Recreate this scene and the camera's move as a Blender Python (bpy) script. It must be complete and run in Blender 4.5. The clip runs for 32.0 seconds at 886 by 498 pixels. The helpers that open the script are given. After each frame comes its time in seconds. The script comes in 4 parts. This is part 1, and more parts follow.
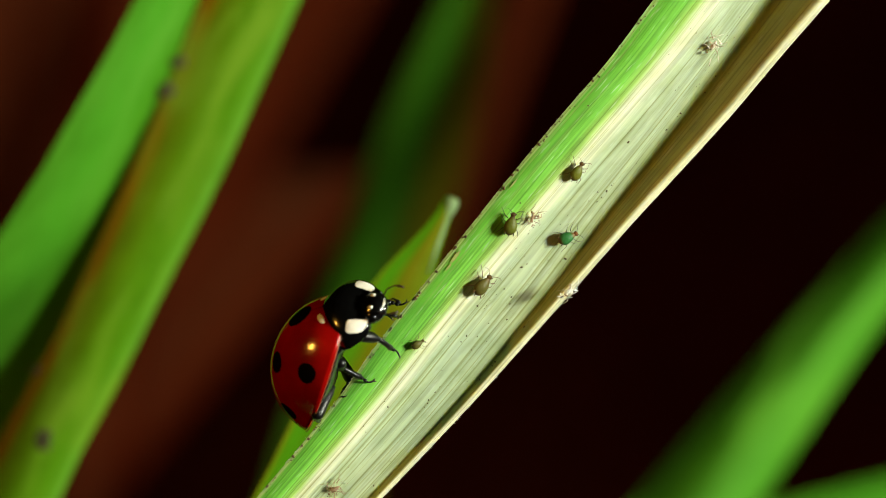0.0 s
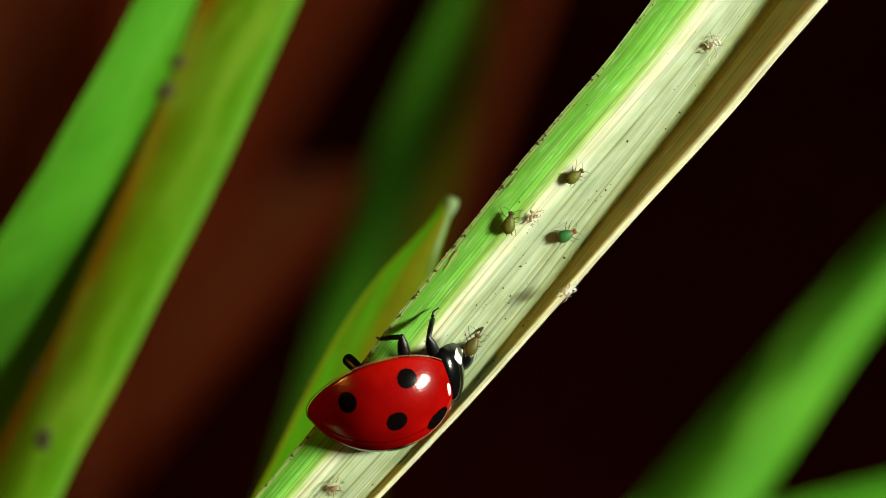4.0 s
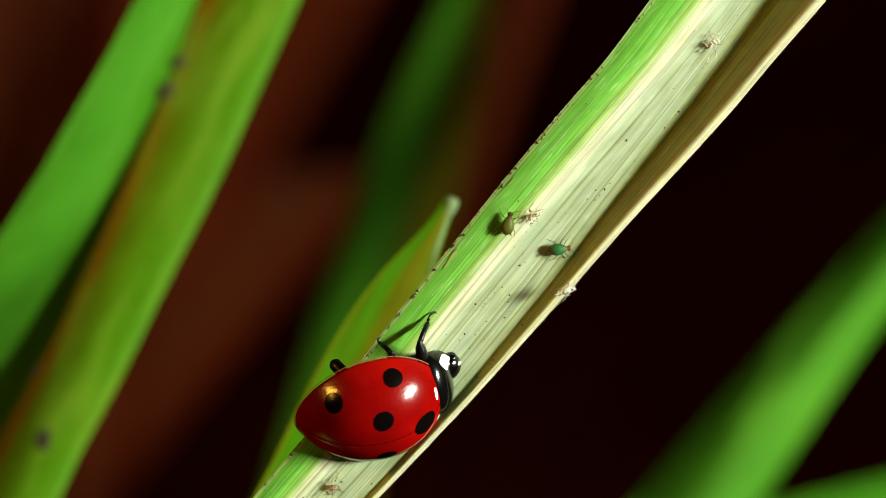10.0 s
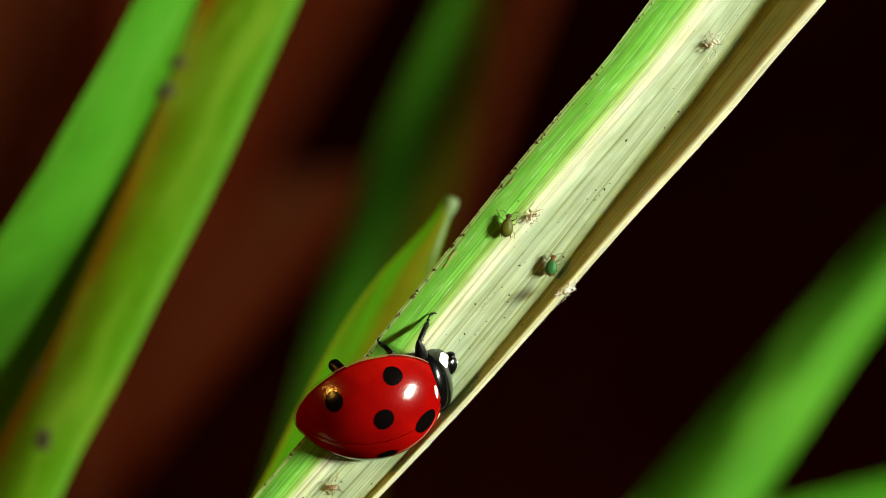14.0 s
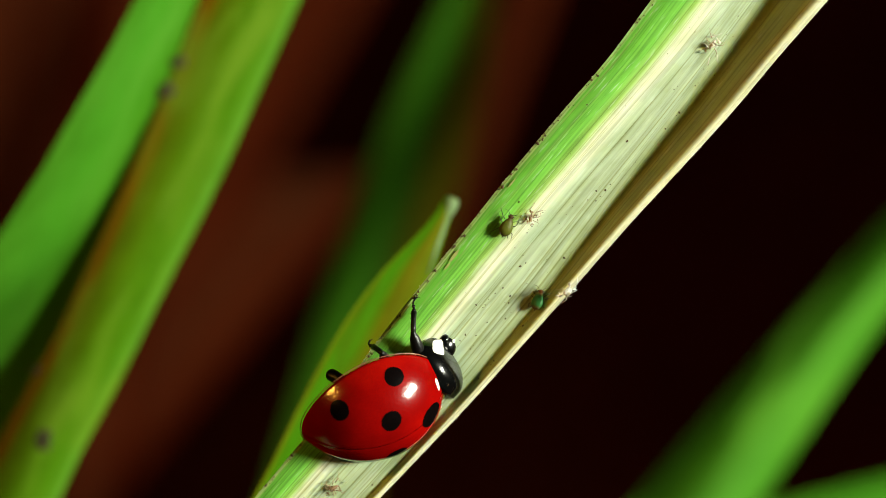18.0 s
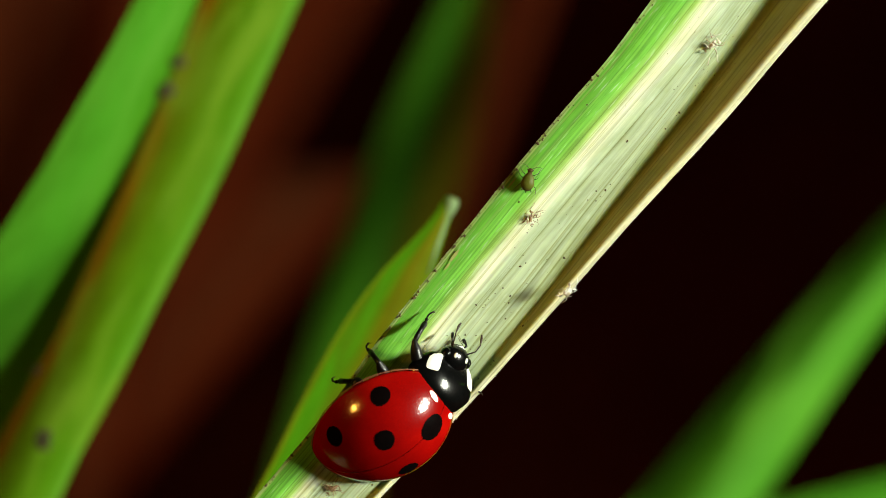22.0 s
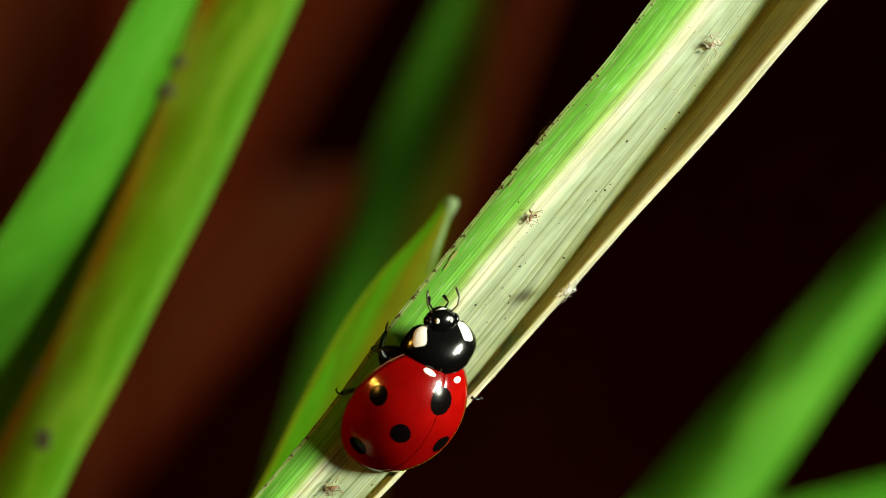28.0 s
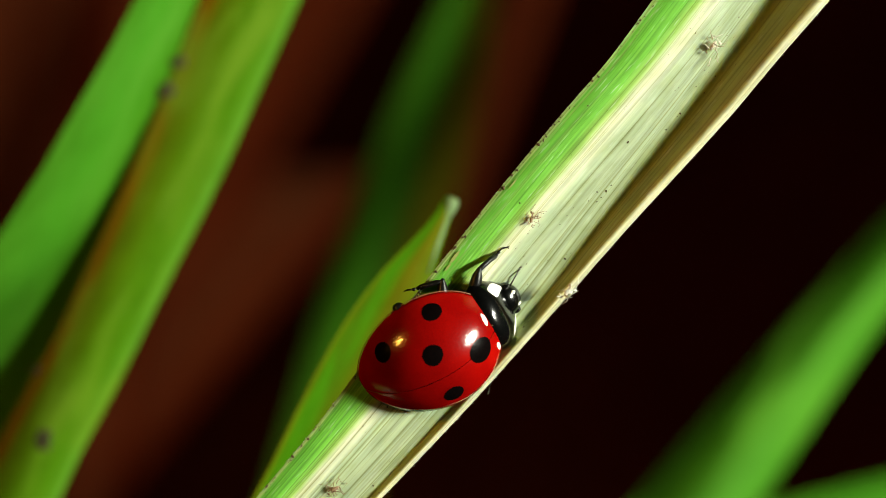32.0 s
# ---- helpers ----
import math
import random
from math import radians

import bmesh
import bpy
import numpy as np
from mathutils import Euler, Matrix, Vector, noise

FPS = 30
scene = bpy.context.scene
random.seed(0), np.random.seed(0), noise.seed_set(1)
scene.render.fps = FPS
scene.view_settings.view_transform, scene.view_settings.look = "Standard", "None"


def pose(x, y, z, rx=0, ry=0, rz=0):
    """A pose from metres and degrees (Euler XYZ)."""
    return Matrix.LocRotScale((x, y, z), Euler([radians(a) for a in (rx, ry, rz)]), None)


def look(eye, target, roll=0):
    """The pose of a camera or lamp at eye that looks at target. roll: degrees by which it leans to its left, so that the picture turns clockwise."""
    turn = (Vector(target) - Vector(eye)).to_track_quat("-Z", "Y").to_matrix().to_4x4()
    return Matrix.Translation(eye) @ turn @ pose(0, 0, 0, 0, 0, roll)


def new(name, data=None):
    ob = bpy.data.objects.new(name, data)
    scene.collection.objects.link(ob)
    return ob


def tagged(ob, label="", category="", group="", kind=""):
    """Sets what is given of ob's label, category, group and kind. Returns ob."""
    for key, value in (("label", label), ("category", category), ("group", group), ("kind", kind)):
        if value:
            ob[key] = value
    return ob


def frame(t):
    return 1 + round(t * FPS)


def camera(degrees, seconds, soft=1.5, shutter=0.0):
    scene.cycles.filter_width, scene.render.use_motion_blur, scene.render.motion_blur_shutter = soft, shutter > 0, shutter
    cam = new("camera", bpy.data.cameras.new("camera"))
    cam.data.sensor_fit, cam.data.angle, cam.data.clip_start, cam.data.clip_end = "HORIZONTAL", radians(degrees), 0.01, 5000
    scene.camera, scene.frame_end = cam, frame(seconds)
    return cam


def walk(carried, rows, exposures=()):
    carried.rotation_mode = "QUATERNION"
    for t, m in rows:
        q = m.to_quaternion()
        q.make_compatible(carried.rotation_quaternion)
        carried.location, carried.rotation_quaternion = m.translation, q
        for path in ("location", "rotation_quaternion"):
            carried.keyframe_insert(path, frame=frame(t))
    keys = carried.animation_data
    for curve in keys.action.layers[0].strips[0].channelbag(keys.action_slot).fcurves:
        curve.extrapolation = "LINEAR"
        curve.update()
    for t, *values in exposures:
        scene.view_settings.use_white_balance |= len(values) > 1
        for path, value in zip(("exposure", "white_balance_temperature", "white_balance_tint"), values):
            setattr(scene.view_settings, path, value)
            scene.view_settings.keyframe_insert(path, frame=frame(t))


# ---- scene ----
# The world is in metres; the insects and blades are laid out in millimetres (MM) in a stage whose
# x runs to the right of the view, y up it and z back to the lens. STAGE carries it into the world.
MM = 0.001
REACH = 0.2                      # lens to the blade
TILT = 35                        # the lens looks down by this
HIGH = 0.16                      # the blade's height over the soil
GRAIN = 2 * REACH * math.tan(radians(5)) / 1568 / MM   # mm of the blade for one unit of layout

cam = camera(10, 32.0, soft=0.8)
cam.data.dof.use_dof = True
cam.data.dof.focus_distance = REACH - 0.0006
cam.data.dof.aperture_fstop = 34
aim = Vector((0, math.cos(radians(TILT)), -math.sin(radians(TILT))))
EYE = Vector((0, 0, HIGH)) - aim * REACH
VIEW = look(EYE, (0, 0, HIGH))
walk(cam, [(0, VIEW), (32, VIEW)])
STAGE = VIEW @ Matrix.Translation((0, 0, -REACH))

# ---- light: a small white lamp low from the side, a small warm lamp opposite, a dim dusk sky
world = bpy.data.worlds.new("dusk")
scene.world = world
world.use_nodes = True
wn = world.node_tree
sky = wn.nodes.new("ShaderNodeTexSky")
sky.sky_type = "NISHITA"
sky.sun_disc = False
sky.sun_elevation = radians(2)
sky.sun_rotation = radians(100)
wn.nodes["Background"].inputs["Strength"].default_value = 0.0012
wn.links.new(sky.outputs[0], wn.nodes["Background"].inputs["Color"])


def lamp(name, direction, far, size, watts, colour, height=None, along=None):
    data = bpy.data.lights.new(name, "AREA")
    data.shape = "RECTANGLE"
    data.size, data.size_y, data.energy, data.color = size, height or size, watts, colour
    place = Vector((-0.001, -0.003, 0)) + Vector(direction).normalized() * far
    ob = new(name, data)
    ob.matrix_world = look(STAGE @ place, STAGE @ Vector((-0.001, -0.003, 0)))
    if along:
        lean = ob.matrix_world.to_3x3().inverted() @ (STAGE.to_3x3() @ Vector(along))
        ob.matrix_world = ob.matrix_world @ pose(0, 0, 0, 0, 0, math.degrees(math.atan2(lean.y, lean.x)))
    return ob


lamp("key_lamp", (0.885, 0.11, 0.45), 0.30, 0.085, 2.56, (0.97, 1.0, 0.82), 0.018, (0.3, 0.7, -0.6))
lamp("warm_lamp", (-0.77, 0.27, 0.58), 0.32, 0.012, 0.33, (1.0, 0.47, 0.06))


# ---- materials
class Nodes:
    def __init__(self, name, rough=0.5, **sockets):
        self.mat = bpy.data.materials.new(name)
        self.mat.use_nodes = True
        self.tree = self.mat.node_tree
        self.skin = self.tree.nodes["Principled BSDF"]
        self.skin.inputs["Roughness"].default_value = rough
        for key, value in sockets.items():
            self.skin.inputs[key.replace("_", " ")].default_value = value

    def node(self, kind, **values):
        n = self.tree.nodes.new("ShaderNode" + kind)
        for key, value in values.items():
            if key == "operation":
                n.operation = value
            else:
                n.inputs[key.replace("_", " ")].default_value = value
        return n

    def link(self, a, b):
        self.tree.links.new(a, b)

    def coords(self, which, scale=(1, 1, 1)):
        c, m = self.node("TexCoord"), self.node("Mapping")
        m.inputs["Scale"].default_value = scale
        self.link(c.outputs[which], m.inputs["Vector"])
        return m.outputs[0]

    def noise(self, which, scale, size=1.0, detail=3.0):
        n = self.node("TexNoise", Scale=size, Detail=detail)
        self.link(self.coords(which, scale), n.inputs["Vector"])
        return n.outputs["Fac"]

    def ramp(self, fac, stops, smooth=False):
        r = self.node("ValToRGB")
        r.color_ramp.interpolation = "EASE" if smooth else "LINEAR"
        e = r.color_ramp.elements
        while len(e) < len(stops):
            e.new(0.5)
        for i, (at, colour) in enumerate(stops):
            e[i].position = at
            e[i].color = (*colour, 1) if len(colour) == 3 else colour
        self.link(fac, r.inputs["Fac"])
        return r.outputs["Color"]

    def mix(self, fac, a, b, how="MIX"):
        m = self.tree.nodes.new("ShaderNodeMix")
        m.data_type, m.blend_type = "RGBA", how
        for value, index in ((fac, 0), (a, 6), (b, 7)):
            if hasattr(value, "is_output"):
                self.link(value, m.inputs[index])
            elif index == 0:
                m.inputs[0].default_value = value
            else:
                m.inputs[index].default_value = (*value, 1)
        return m.outputs[2]

    def colour(self, out):
        self.link(out, self.skin.inputs["Base Color"])
        return self

    def rough(self, out):
        self.link(out, self.skin.inputs["Roughness"])

    def bump(self, out, depth, strength=1.0):
        b = self.node("Bump", Strength=strength, Distance=depth)
        self.link(out, b.inputs["Height"])
        self.link(b.outputs[0], self.skin.inputs["Normal"])

    def thin(self, out, share):
        """Lets part of the light through, as a leaf does."""
        t, m = self.node("BsdfTranslucent"), self.node("MixShader", Fac=share)
        self.link(out, t.inputs["Color"])
        self.link(self.skin.outputs[0], m.inputs[1])
        self.link(t.outputs[0], m.inputs[2])
        self.link(m.outputs[0], self.tree.nodes["Material Output"].inputs["Surface"])


def plain(name, a, b, rough, scale=3000, detail=3.0, bump=0.0, **sockets):
    n = Nodes(name, rough, **sockets)
    f = n.noise("Object", (scale,) * 3, 1.0, detail)
    n.colour(n.mix(f, a, b))
    if bump:
        n.bump(n.noise("Object", (scale * 3,) * 3), bump)
    return n.mat


def blade_material(name, stops, grain=0.25, gloss=0.42, thin=0.25, blotch=None, streak=60, shine=0.25, wear=1.0):
    """A leaf: colour across it from stops, fine streaks along it, faint blotches."""
    n = Nodes(name, gloss)
    n.skin.inputs["Specular IOR Level"].default_value = shine
    uv = n.coords("UV")
    split = n.node("SeparateXYZ")
    n.link(uv, split.inputs[0])
    wob = n.noise("UV", (3, 0.25, 1), 1.0, 4)
    shift = n.node("Math", operation="MULTIPLY_ADD")
    shift.inputs[1].default_value, shift.inputs[2].default_value = 0.06, -0.03
    n.link(wob, shift.inputs[0])
    across = n.node("Math", operation="ADD")
    n.link(split.outputs[0], across.inputs[0])
    n.link(shift.outputs[0], across.inputs[1])
    base = n.ramp(across.outputs[0], stops)
    fine = n.noise("UV", (streak, 0.22, 1), 1.0, 4)
    base = n.mix(grain, base, n.ramp(fine, [(0.3, (0.5, 0.5, 0.34)), (0.5, (0.88, 0.9, 0.8)), (0.68, (1.12, 1.1, 1.0))]), "MULTIPLY")
    spots = n.noise("UV", (9, 0.8, 1), 1.0, 6)
    base = n.mix(0.5, base, n.ramp(spots, [(0.36, (0.72, 0.74, 0.55)), (0.55, (1, 1, 1)), (0.8, (1.08, 1.05, 1.0))]), "MULTIPLY")
    # pale dashes: scuffs, together with the leaf's small glints painted as colour
    scuff_glint = n.noise("UV", (46, 1.1, 1), 1.0, 3)
    base = n.mix(n.ramp(scuff_glint, [(0.60, (0, 0, 0)), (0.76, (0.42, 0.42, 0.42) if shine > 0.3 else (0.12 * wear,) * 3)]), base, (0.80, 0.88, 0.74) if shine > 0.3 else (0.25, 0.5, 0.1))
    brown = n.noise("UV", (26, 0.06, 1), 1.0, 3)
    base = n.mix(n.ramp(brown, [(0.57, (0, 0, 0)), (0.72, (0.28, 0.28, 0.28) if shine > 0.3 else (0.2 * wear,) * 3)]), base, (0.36, 0.32, 0.16) if shine > 0.3 else (0.13, 0.24, 0.004))
    if shine > 0.3:
        thread = n.noise("UV", (90, 0.04, 1), 1.0, 4)
        base = n.mix(n.ramp(thread, [(0.52, (0, 0, 0)), (0.64, (0.85, 0.85, 0.85))]), base, n.mix(1.0, base, (0.58, 0.57, 0.36), "MULTIPLY"))
    if blotch:
        big = n.noise("UV", (2.2, 0.16, 1), 1.0, 4)
        base = n.mix(n.ramp(big, [(0.5, (0, 0, 0)), (0.66, (0.75, 0.75, 0.75))]), base, blotch)
    if shine > 0.3:
        n.skin.subsurface_method = "BURLEY"
        n.skin.inputs["Subsurface Weight"].default_value = 0.3
        n.skin.inputs["Subsurface Scale"].default_value = 0.00035
        n.skin.inputs["Subsurface Radius"].default_value = (1.0, 0.8, 0.15)
    n.colour(base)
    n.bump(fine, 0.00002, 0.15)
    n.thin(base, thin)
    return n.mat


# olive stops 0.69 to 0.86 add the rim's shadow tint to the leaf's olive
M_MAIN = blade_material("pale_leaf", [
    (0.0, (0.34, 0.36, 0.14)), (0.008, (0.30, 0.46, 0.12)), (0.022, (0.42, 0.60, 0.22)), (0.042, (0.16, 0.52, 0.055)), (0.2, (0.22, 0.61, 0.075)), (0.27, (0.40, 0.63, 0.16)),
    (0.325, (0.79, 0.79, 0.62)), (0.39, (0.73, 0.76, 0.59)), (0.44, (0.60, 0.70, 0.48)), (0.64, (0.56, 0.67, 0.46)), (0.69, (0.50, 0.59, 0.34)),
    (0.725, (0.42, 0.54, 0.24)), (0.86, (0.42, 0.48, 0.15)), (0.91, (0.56, 0.54, 0.26)), (0.94, (0.80, 0.75, 0.56)), (1.0, (0.84, 0.78, 0.60))], grain=0.68, thin=0.30, streak=30, shine=0.45)
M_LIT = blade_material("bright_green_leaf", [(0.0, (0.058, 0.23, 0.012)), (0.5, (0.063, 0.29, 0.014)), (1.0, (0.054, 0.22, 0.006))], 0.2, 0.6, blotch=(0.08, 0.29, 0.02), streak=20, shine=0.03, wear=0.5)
M_OLIVE = blade_material("olive_leaf", [(0.0, (0.15, 0.075, 0.0014)), (0.12, (0.16, 0.085, 0.0014)), (0.18, (0.08, 0.11, 0.0014)), (0.5, (0.066, 0.16, 0.0014)), (0.8, (0.06, 0.18, 0.002)), (0.91, (0.085, 0.23, 0.012)), (0.96, (0.10, 0.26, 0.02)), (1.0, (0.06, 0.20, 0.01))], 0.4, 0.6, blotch=(0.12, 0.23, 0.012), streak=26, shine=0.02, wear=0.6)
# shade is painted in: dark all over, darkest along the middle crease
M_SHADED = blade_material("shade_darkened_leaf", [(0.0, (0.012, 0.036, 0.001)), (0.3, (0.02, 0.085, 0.0014)), (0.52, (0.006, 0.024, 0.0006)), (0.68, (0.04, 0.042, 0.001)), (1.0, (0.045, 0.036, 0.001))], 0.2, 0.7, thin=0.1, streak=14, shine=0.03, wear=0.08)
M_TIP = blade_material("yellowing_leaf", [(0.0, (0.15, 0.15, 0.003)), (0.05, (0.11, 0.24, 0.004)), (0.12, (0.075, 0.31, 0.006)), (0.3, (0.08, 0.26, 0.005)), (0.5, (0.15, 0.15, 0.003)), (0.8, (0.12, 0.16, 0.004)), (1.0, (0.11, 0.23, 0.006))], 0.4, 0.6, blotch=(0.10, 0.13, 0.004), streak=30, shine=0.03)
# left stops carry the shade of the half turned from the key lamp
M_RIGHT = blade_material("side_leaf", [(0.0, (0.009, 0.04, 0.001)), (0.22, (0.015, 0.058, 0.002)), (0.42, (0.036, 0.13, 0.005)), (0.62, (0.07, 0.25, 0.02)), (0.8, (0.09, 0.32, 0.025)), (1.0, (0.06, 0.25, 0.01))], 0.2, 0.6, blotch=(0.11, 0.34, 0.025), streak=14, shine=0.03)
M_TIP_EDGE = plain("pale_leaf_edge", (0.13, 0.20, 0.075), (0.09, 0.15, 0.04), 0.6, 1500)
M_DRY = blade_material("dry_leaf", [(0.0, (0.056, 0.007, 0.002)), (0.5, (0.056, 0.015, 0.006)), (1.0, (0.050, 0.005, 0.001))], 0.4, 0.9, 0.1, streak=12, shine=0.0, wear=0.0)


def soil_material():
    n = Nodes("soil", 1.0)
    n.skin.inputs["Specular IOR Level"].default_value = 0.0
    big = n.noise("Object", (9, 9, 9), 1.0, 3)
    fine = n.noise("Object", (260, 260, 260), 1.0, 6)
    # near-black reds: the soil's deep shade is part of this colour
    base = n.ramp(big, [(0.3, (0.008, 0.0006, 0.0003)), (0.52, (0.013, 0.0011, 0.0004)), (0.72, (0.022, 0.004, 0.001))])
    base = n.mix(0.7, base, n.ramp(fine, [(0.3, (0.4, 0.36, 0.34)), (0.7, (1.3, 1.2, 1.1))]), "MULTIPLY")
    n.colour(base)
    n.bump(fine, 0.004)
    return n.mat


M_SOIL = soil_material()


def wing_material():
    n = Nodes("red_wing_case", 0.15, IOR=1.45)
    face = n.node("LayerWeight", Blend=0.5)
    n.link(n.ramp(face.outputs["Facing"], [(0.0, (1.0, 1.0, 1.0)), (0.27, (0.9, 0.9, 0.9)), (0.47, (0.0, 0.0, 0.0)), (0.74, (0.0, 0.0, 0.0)), (0.84, (0.35, 0.35, 0.35)), (1.0, (0.8, 0.8, 0.8))]), n.skin.inputs["Specular IOR Level"])
    big = n.noise("Object", (420, 420, 420), 1.0, 3)
    fine = n.noise("Object", (9000, 9000, 9000), 1.0, 2)
    base = n.ramp(big, [(0.3, (0.16, 0.001, 0.0008)), (0.55, (0.24, 0.0016, 0.001)), (0.75, (0.34, 0.004, 0.0015))])
    base = n.mix(0.15, base, n.ramp(fine, [(0.35, (0.6, 0.5, 0.5)), (0.6, (1, 1, 1))]), "MULTIPLY")
    n.colour(base)
    n.bump(fine, 0.00002, 0.32)
    return n.mat


M_RED = wing_material()
M_HEM = plain("pale_wing_edge", (0.32, 0.13, 0.07), (0.24, 0.06, 0.035), 0.35, 3000)
M_BLACK = plain("black_shell", (0.001, 0.001, 0.001), (0.003, 0.003, 0.003), 0.16, 5000, bump=0.000003, Specular_IOR_Level=0.6)


def spot_material():
    n = Nodes("black_spot", 0.2, IOR=1.3)
    face = n.node("LayerWeight", Blend=0.5)
    n.link(n.ramp(face.outputs["Facing"], [(0.0, (0.3, 0.3, 0.3)), (0.27, (0.25, 0.25, 0.25)), (0.47, (0.0, 0.0, 0.0)), (0.74, (0.0, 0.0, 0.0)), (0.84, (0.35, 0.35, 0.35)), (1.0, (0.8, 0.8, 0.8))]), n.skin.inputs["Specular IOR Level"])
    n.colour(n.mix(n.noise("Object", (5000,) * 3), (0.001, 0.001, 0.001), (0.004, 0.002, 0.002)))
    n.bump(n.noise("Object", (9000,) * 3, 1.0, 2), 0.00002, 0.22)
    return n.mat


M_SPOT = spot_material()
M_LEG = plain("black_leg", (0.002, 0.002, 0.002), (0.006, 0.005, 0.005), 0.3, 9000, bump=0.00001, Specular_IOR_Level=0.3)
M_WHITE = plain("cream_mark", (0.86, 0.84, 0.76), (0.74, 0.70, 0.60), 0.4, 5000)
M_CLAW = plain("brown_feeler", (0.05, 0.028, 0.014), (0.02, 0.012, 0.008), 0.4, 9000)


def aphid_skin(name, a, b, end, long):
    """Green in the middle, brown at the head and the tail."""
    n = Nodes(name, 0.42)
    n.skin.inputs["Specular IOR Level"].default_value = 0.15
    split = n.node("SeparateXYZ")
    n.link(n.coords("Object", (1 / (long * MM),) * 3), split.inputs[0])
    move = n.node("Math", operation="ADD")
    move.inputs[1].default_value = 0.5
    n.link(split.outputs[0], move.inputs[0])
    body = n.mix(n.noise("Object", (4000,) * 3), a, b)
    ends = n.ramp(move.outputs[0], [(0.03, (0.8, 0.8, 0.8)), (0.2, (0, 0, 0)), (0.66, (0, 0, 0)), (0.84, (1, 1, 1))])
    n.colour(n.mix(ends, body, end))
    n.bump(n.noise("Object", (12000,) * 3), 0.00002)
    return n.mat


M_APHID = aphid_skin("green_aphid_skin", (0.05, 0.07, 0.005), (0.12, 0.11, 0.012), (0.07, 0.035, 0.01), 0.8)
M_APHID_DEEP = aphid_skin("dark_aphid_skin", (0.04, 0.06, 0.005), (0.10, 0.10, 0.012), (0.05, 0.028, 0.008), 0.9)
M_APHID_TEAL = aphid_skin("blue_green_aphid_skin", (0.014, 0.085, 0.022), (0.03, 0.13, 0.03), (0.14, 0.055, 0.016), 0.82)
M_APHID_TAN = aphid_skin("tan_aphid_skin", (0.09, 0.075, 0.012), (0.05, 0.05, 0.012), (0.08, 0.045, 0.012), 0.95)
M_APHID_DARK = plain("dark_aphid_limb", (0.018, 0.014, 0.008), (0.05, 0.035, 0.015), 0.45, 9000)
M_AMBER = plain("amber_limb", (0.16, 0.085, 0.02), (0.08, 0.04, 0.012), 0.45, 9000)
M_HUSK = plain("empty_skin", (0.76, 0.72, 0.62), (0.50, 0.41, 0.29), 0.55, 9000)
M_HUSK_WHITE = plain("white_empty_skin", (0.85, 0.85, 0.80), (0.7, 0.69, 0.6), 0.55, 9000)
M_HUSK_LEG = plain("empty_skin_limb", (0.34, 0.22, 0.12), (0.22, 0.13, 0.07), 0.55, 9000)
M_SPECK = plain("dark_speck", (0.03, 0.02, 0.008), (0.12, 0.075, 0.02), 0.8, 9000)
M_ROT = plain("rotten_blemish", (0.012, 0.012, 0.001), (0.03, 0.026, 0.002), 0.8, 1500)
M_STAIN = plain("brown_stain", (0.07, 0.07, 0.002), (0.045, 0.04, 0.002), 0.8, 1500)
M_SCAR = plain("scarred_leaf", (0.34, 0.36, 0.12), (0.20, 0.28, 0.05), 0.7, 5000)


# ---- mesh helpers
def mesh(name, verts, faces, mat, smooth=True, uvs=None):
    me = bpy.data.meshes.new(name)
    me.from_pydata([tuple(v) for v in verts], [], faces)
    me.materials.append(mat)
    if smooth:
        me.polygons.foreach_set("use_smooth", [True] * len(me.polygons))
    if uvs:
        layer = me.uv_layers.new(name="UVMap")
        for loop in me.loops:
            layer.data[loop.index].uv = uvs[loop.vertex_index]
    me.update()
    return me


def part(name, shape, mat, parent=None, label="", m=None, smooth=True):
    """Links a shape (verts and faces, in millimetres) as one mesh object under its thing."""
    verts, faces = shape
    ob = new(name, mesh(name, [Vector(v) * MM for v in verts], faces, mat, smooth))
    if parent:
        ob.parent = parent
    if m:
        ob.matrix_basis = m
    return tagged(ob, label)


def join(*shapes):
    verts, faces = [], []
    for v, f in shapes:
        k = len(verts)
        verts += [Vector(p) for p in v]
        faces += [tuple(i + k for i in q) for q in f]
    return verts, faces


def grid_faces(rows, cols, wrap=False):
    faces = []
    for r in range(rows - 1):
        for c in range(cols if wrap else cols - 1):
            d = (c + 1) % cols
            faces.append((r * cols + c, r * cols + d, (r + 1) * cols + d, (r + 1) * cols + c))
    return faces


def tube(path, radii, sides=8):
    """A round limb along a path, with closed ends."""
    path = [Vector(p) for p in path]
    verts = []
    for i, p in enumerate(path):
        d = (path[min(i + 1, len(path) - 1)] - path[max(i - 1, 0)]).normalized()
        a = d.cross(Vector((0.13, 0.31, 0.94)))
        a = (a if a.length > 0.05 else d.cross(Vector((1, 0, 0)))).normalized()
        b = d.cross(a)
        verts += [p + (a * math.cos(k * math.tau / sides) + b * math.sin(k * math.tau / sides)) * radii[i] for k in range(sides)]
    n = len(path)
    faces = grid_faces(n, sides, True)
    faces += [tuple(range(sides))[::-1], tuple((n - 1) * sides + k for k in range(sides))]
    return verts, faces


def egg(centre, half, rings=14, sides=22, warp=None):
    """An ellipsoid about centre; warp bends its unit ball first."""
    verts = []
    for r in range(rings + 1):
        el = -math.pi / 2 + math.pi * r / rings
        for k in range(sides):
            az = k * math.tau / sides
            p = Vector((math.cos(az) * math.cos(el), math.sin(az) * math.cos(el), math.sin(el)))
            if warp:
                p = warp(p)
            verts.append(Vector(centre) + Vector((p.x * half[0], p.y * half[1], p.z * half[2])))
    return verts, grid_faces(rings + 1, sides, True)


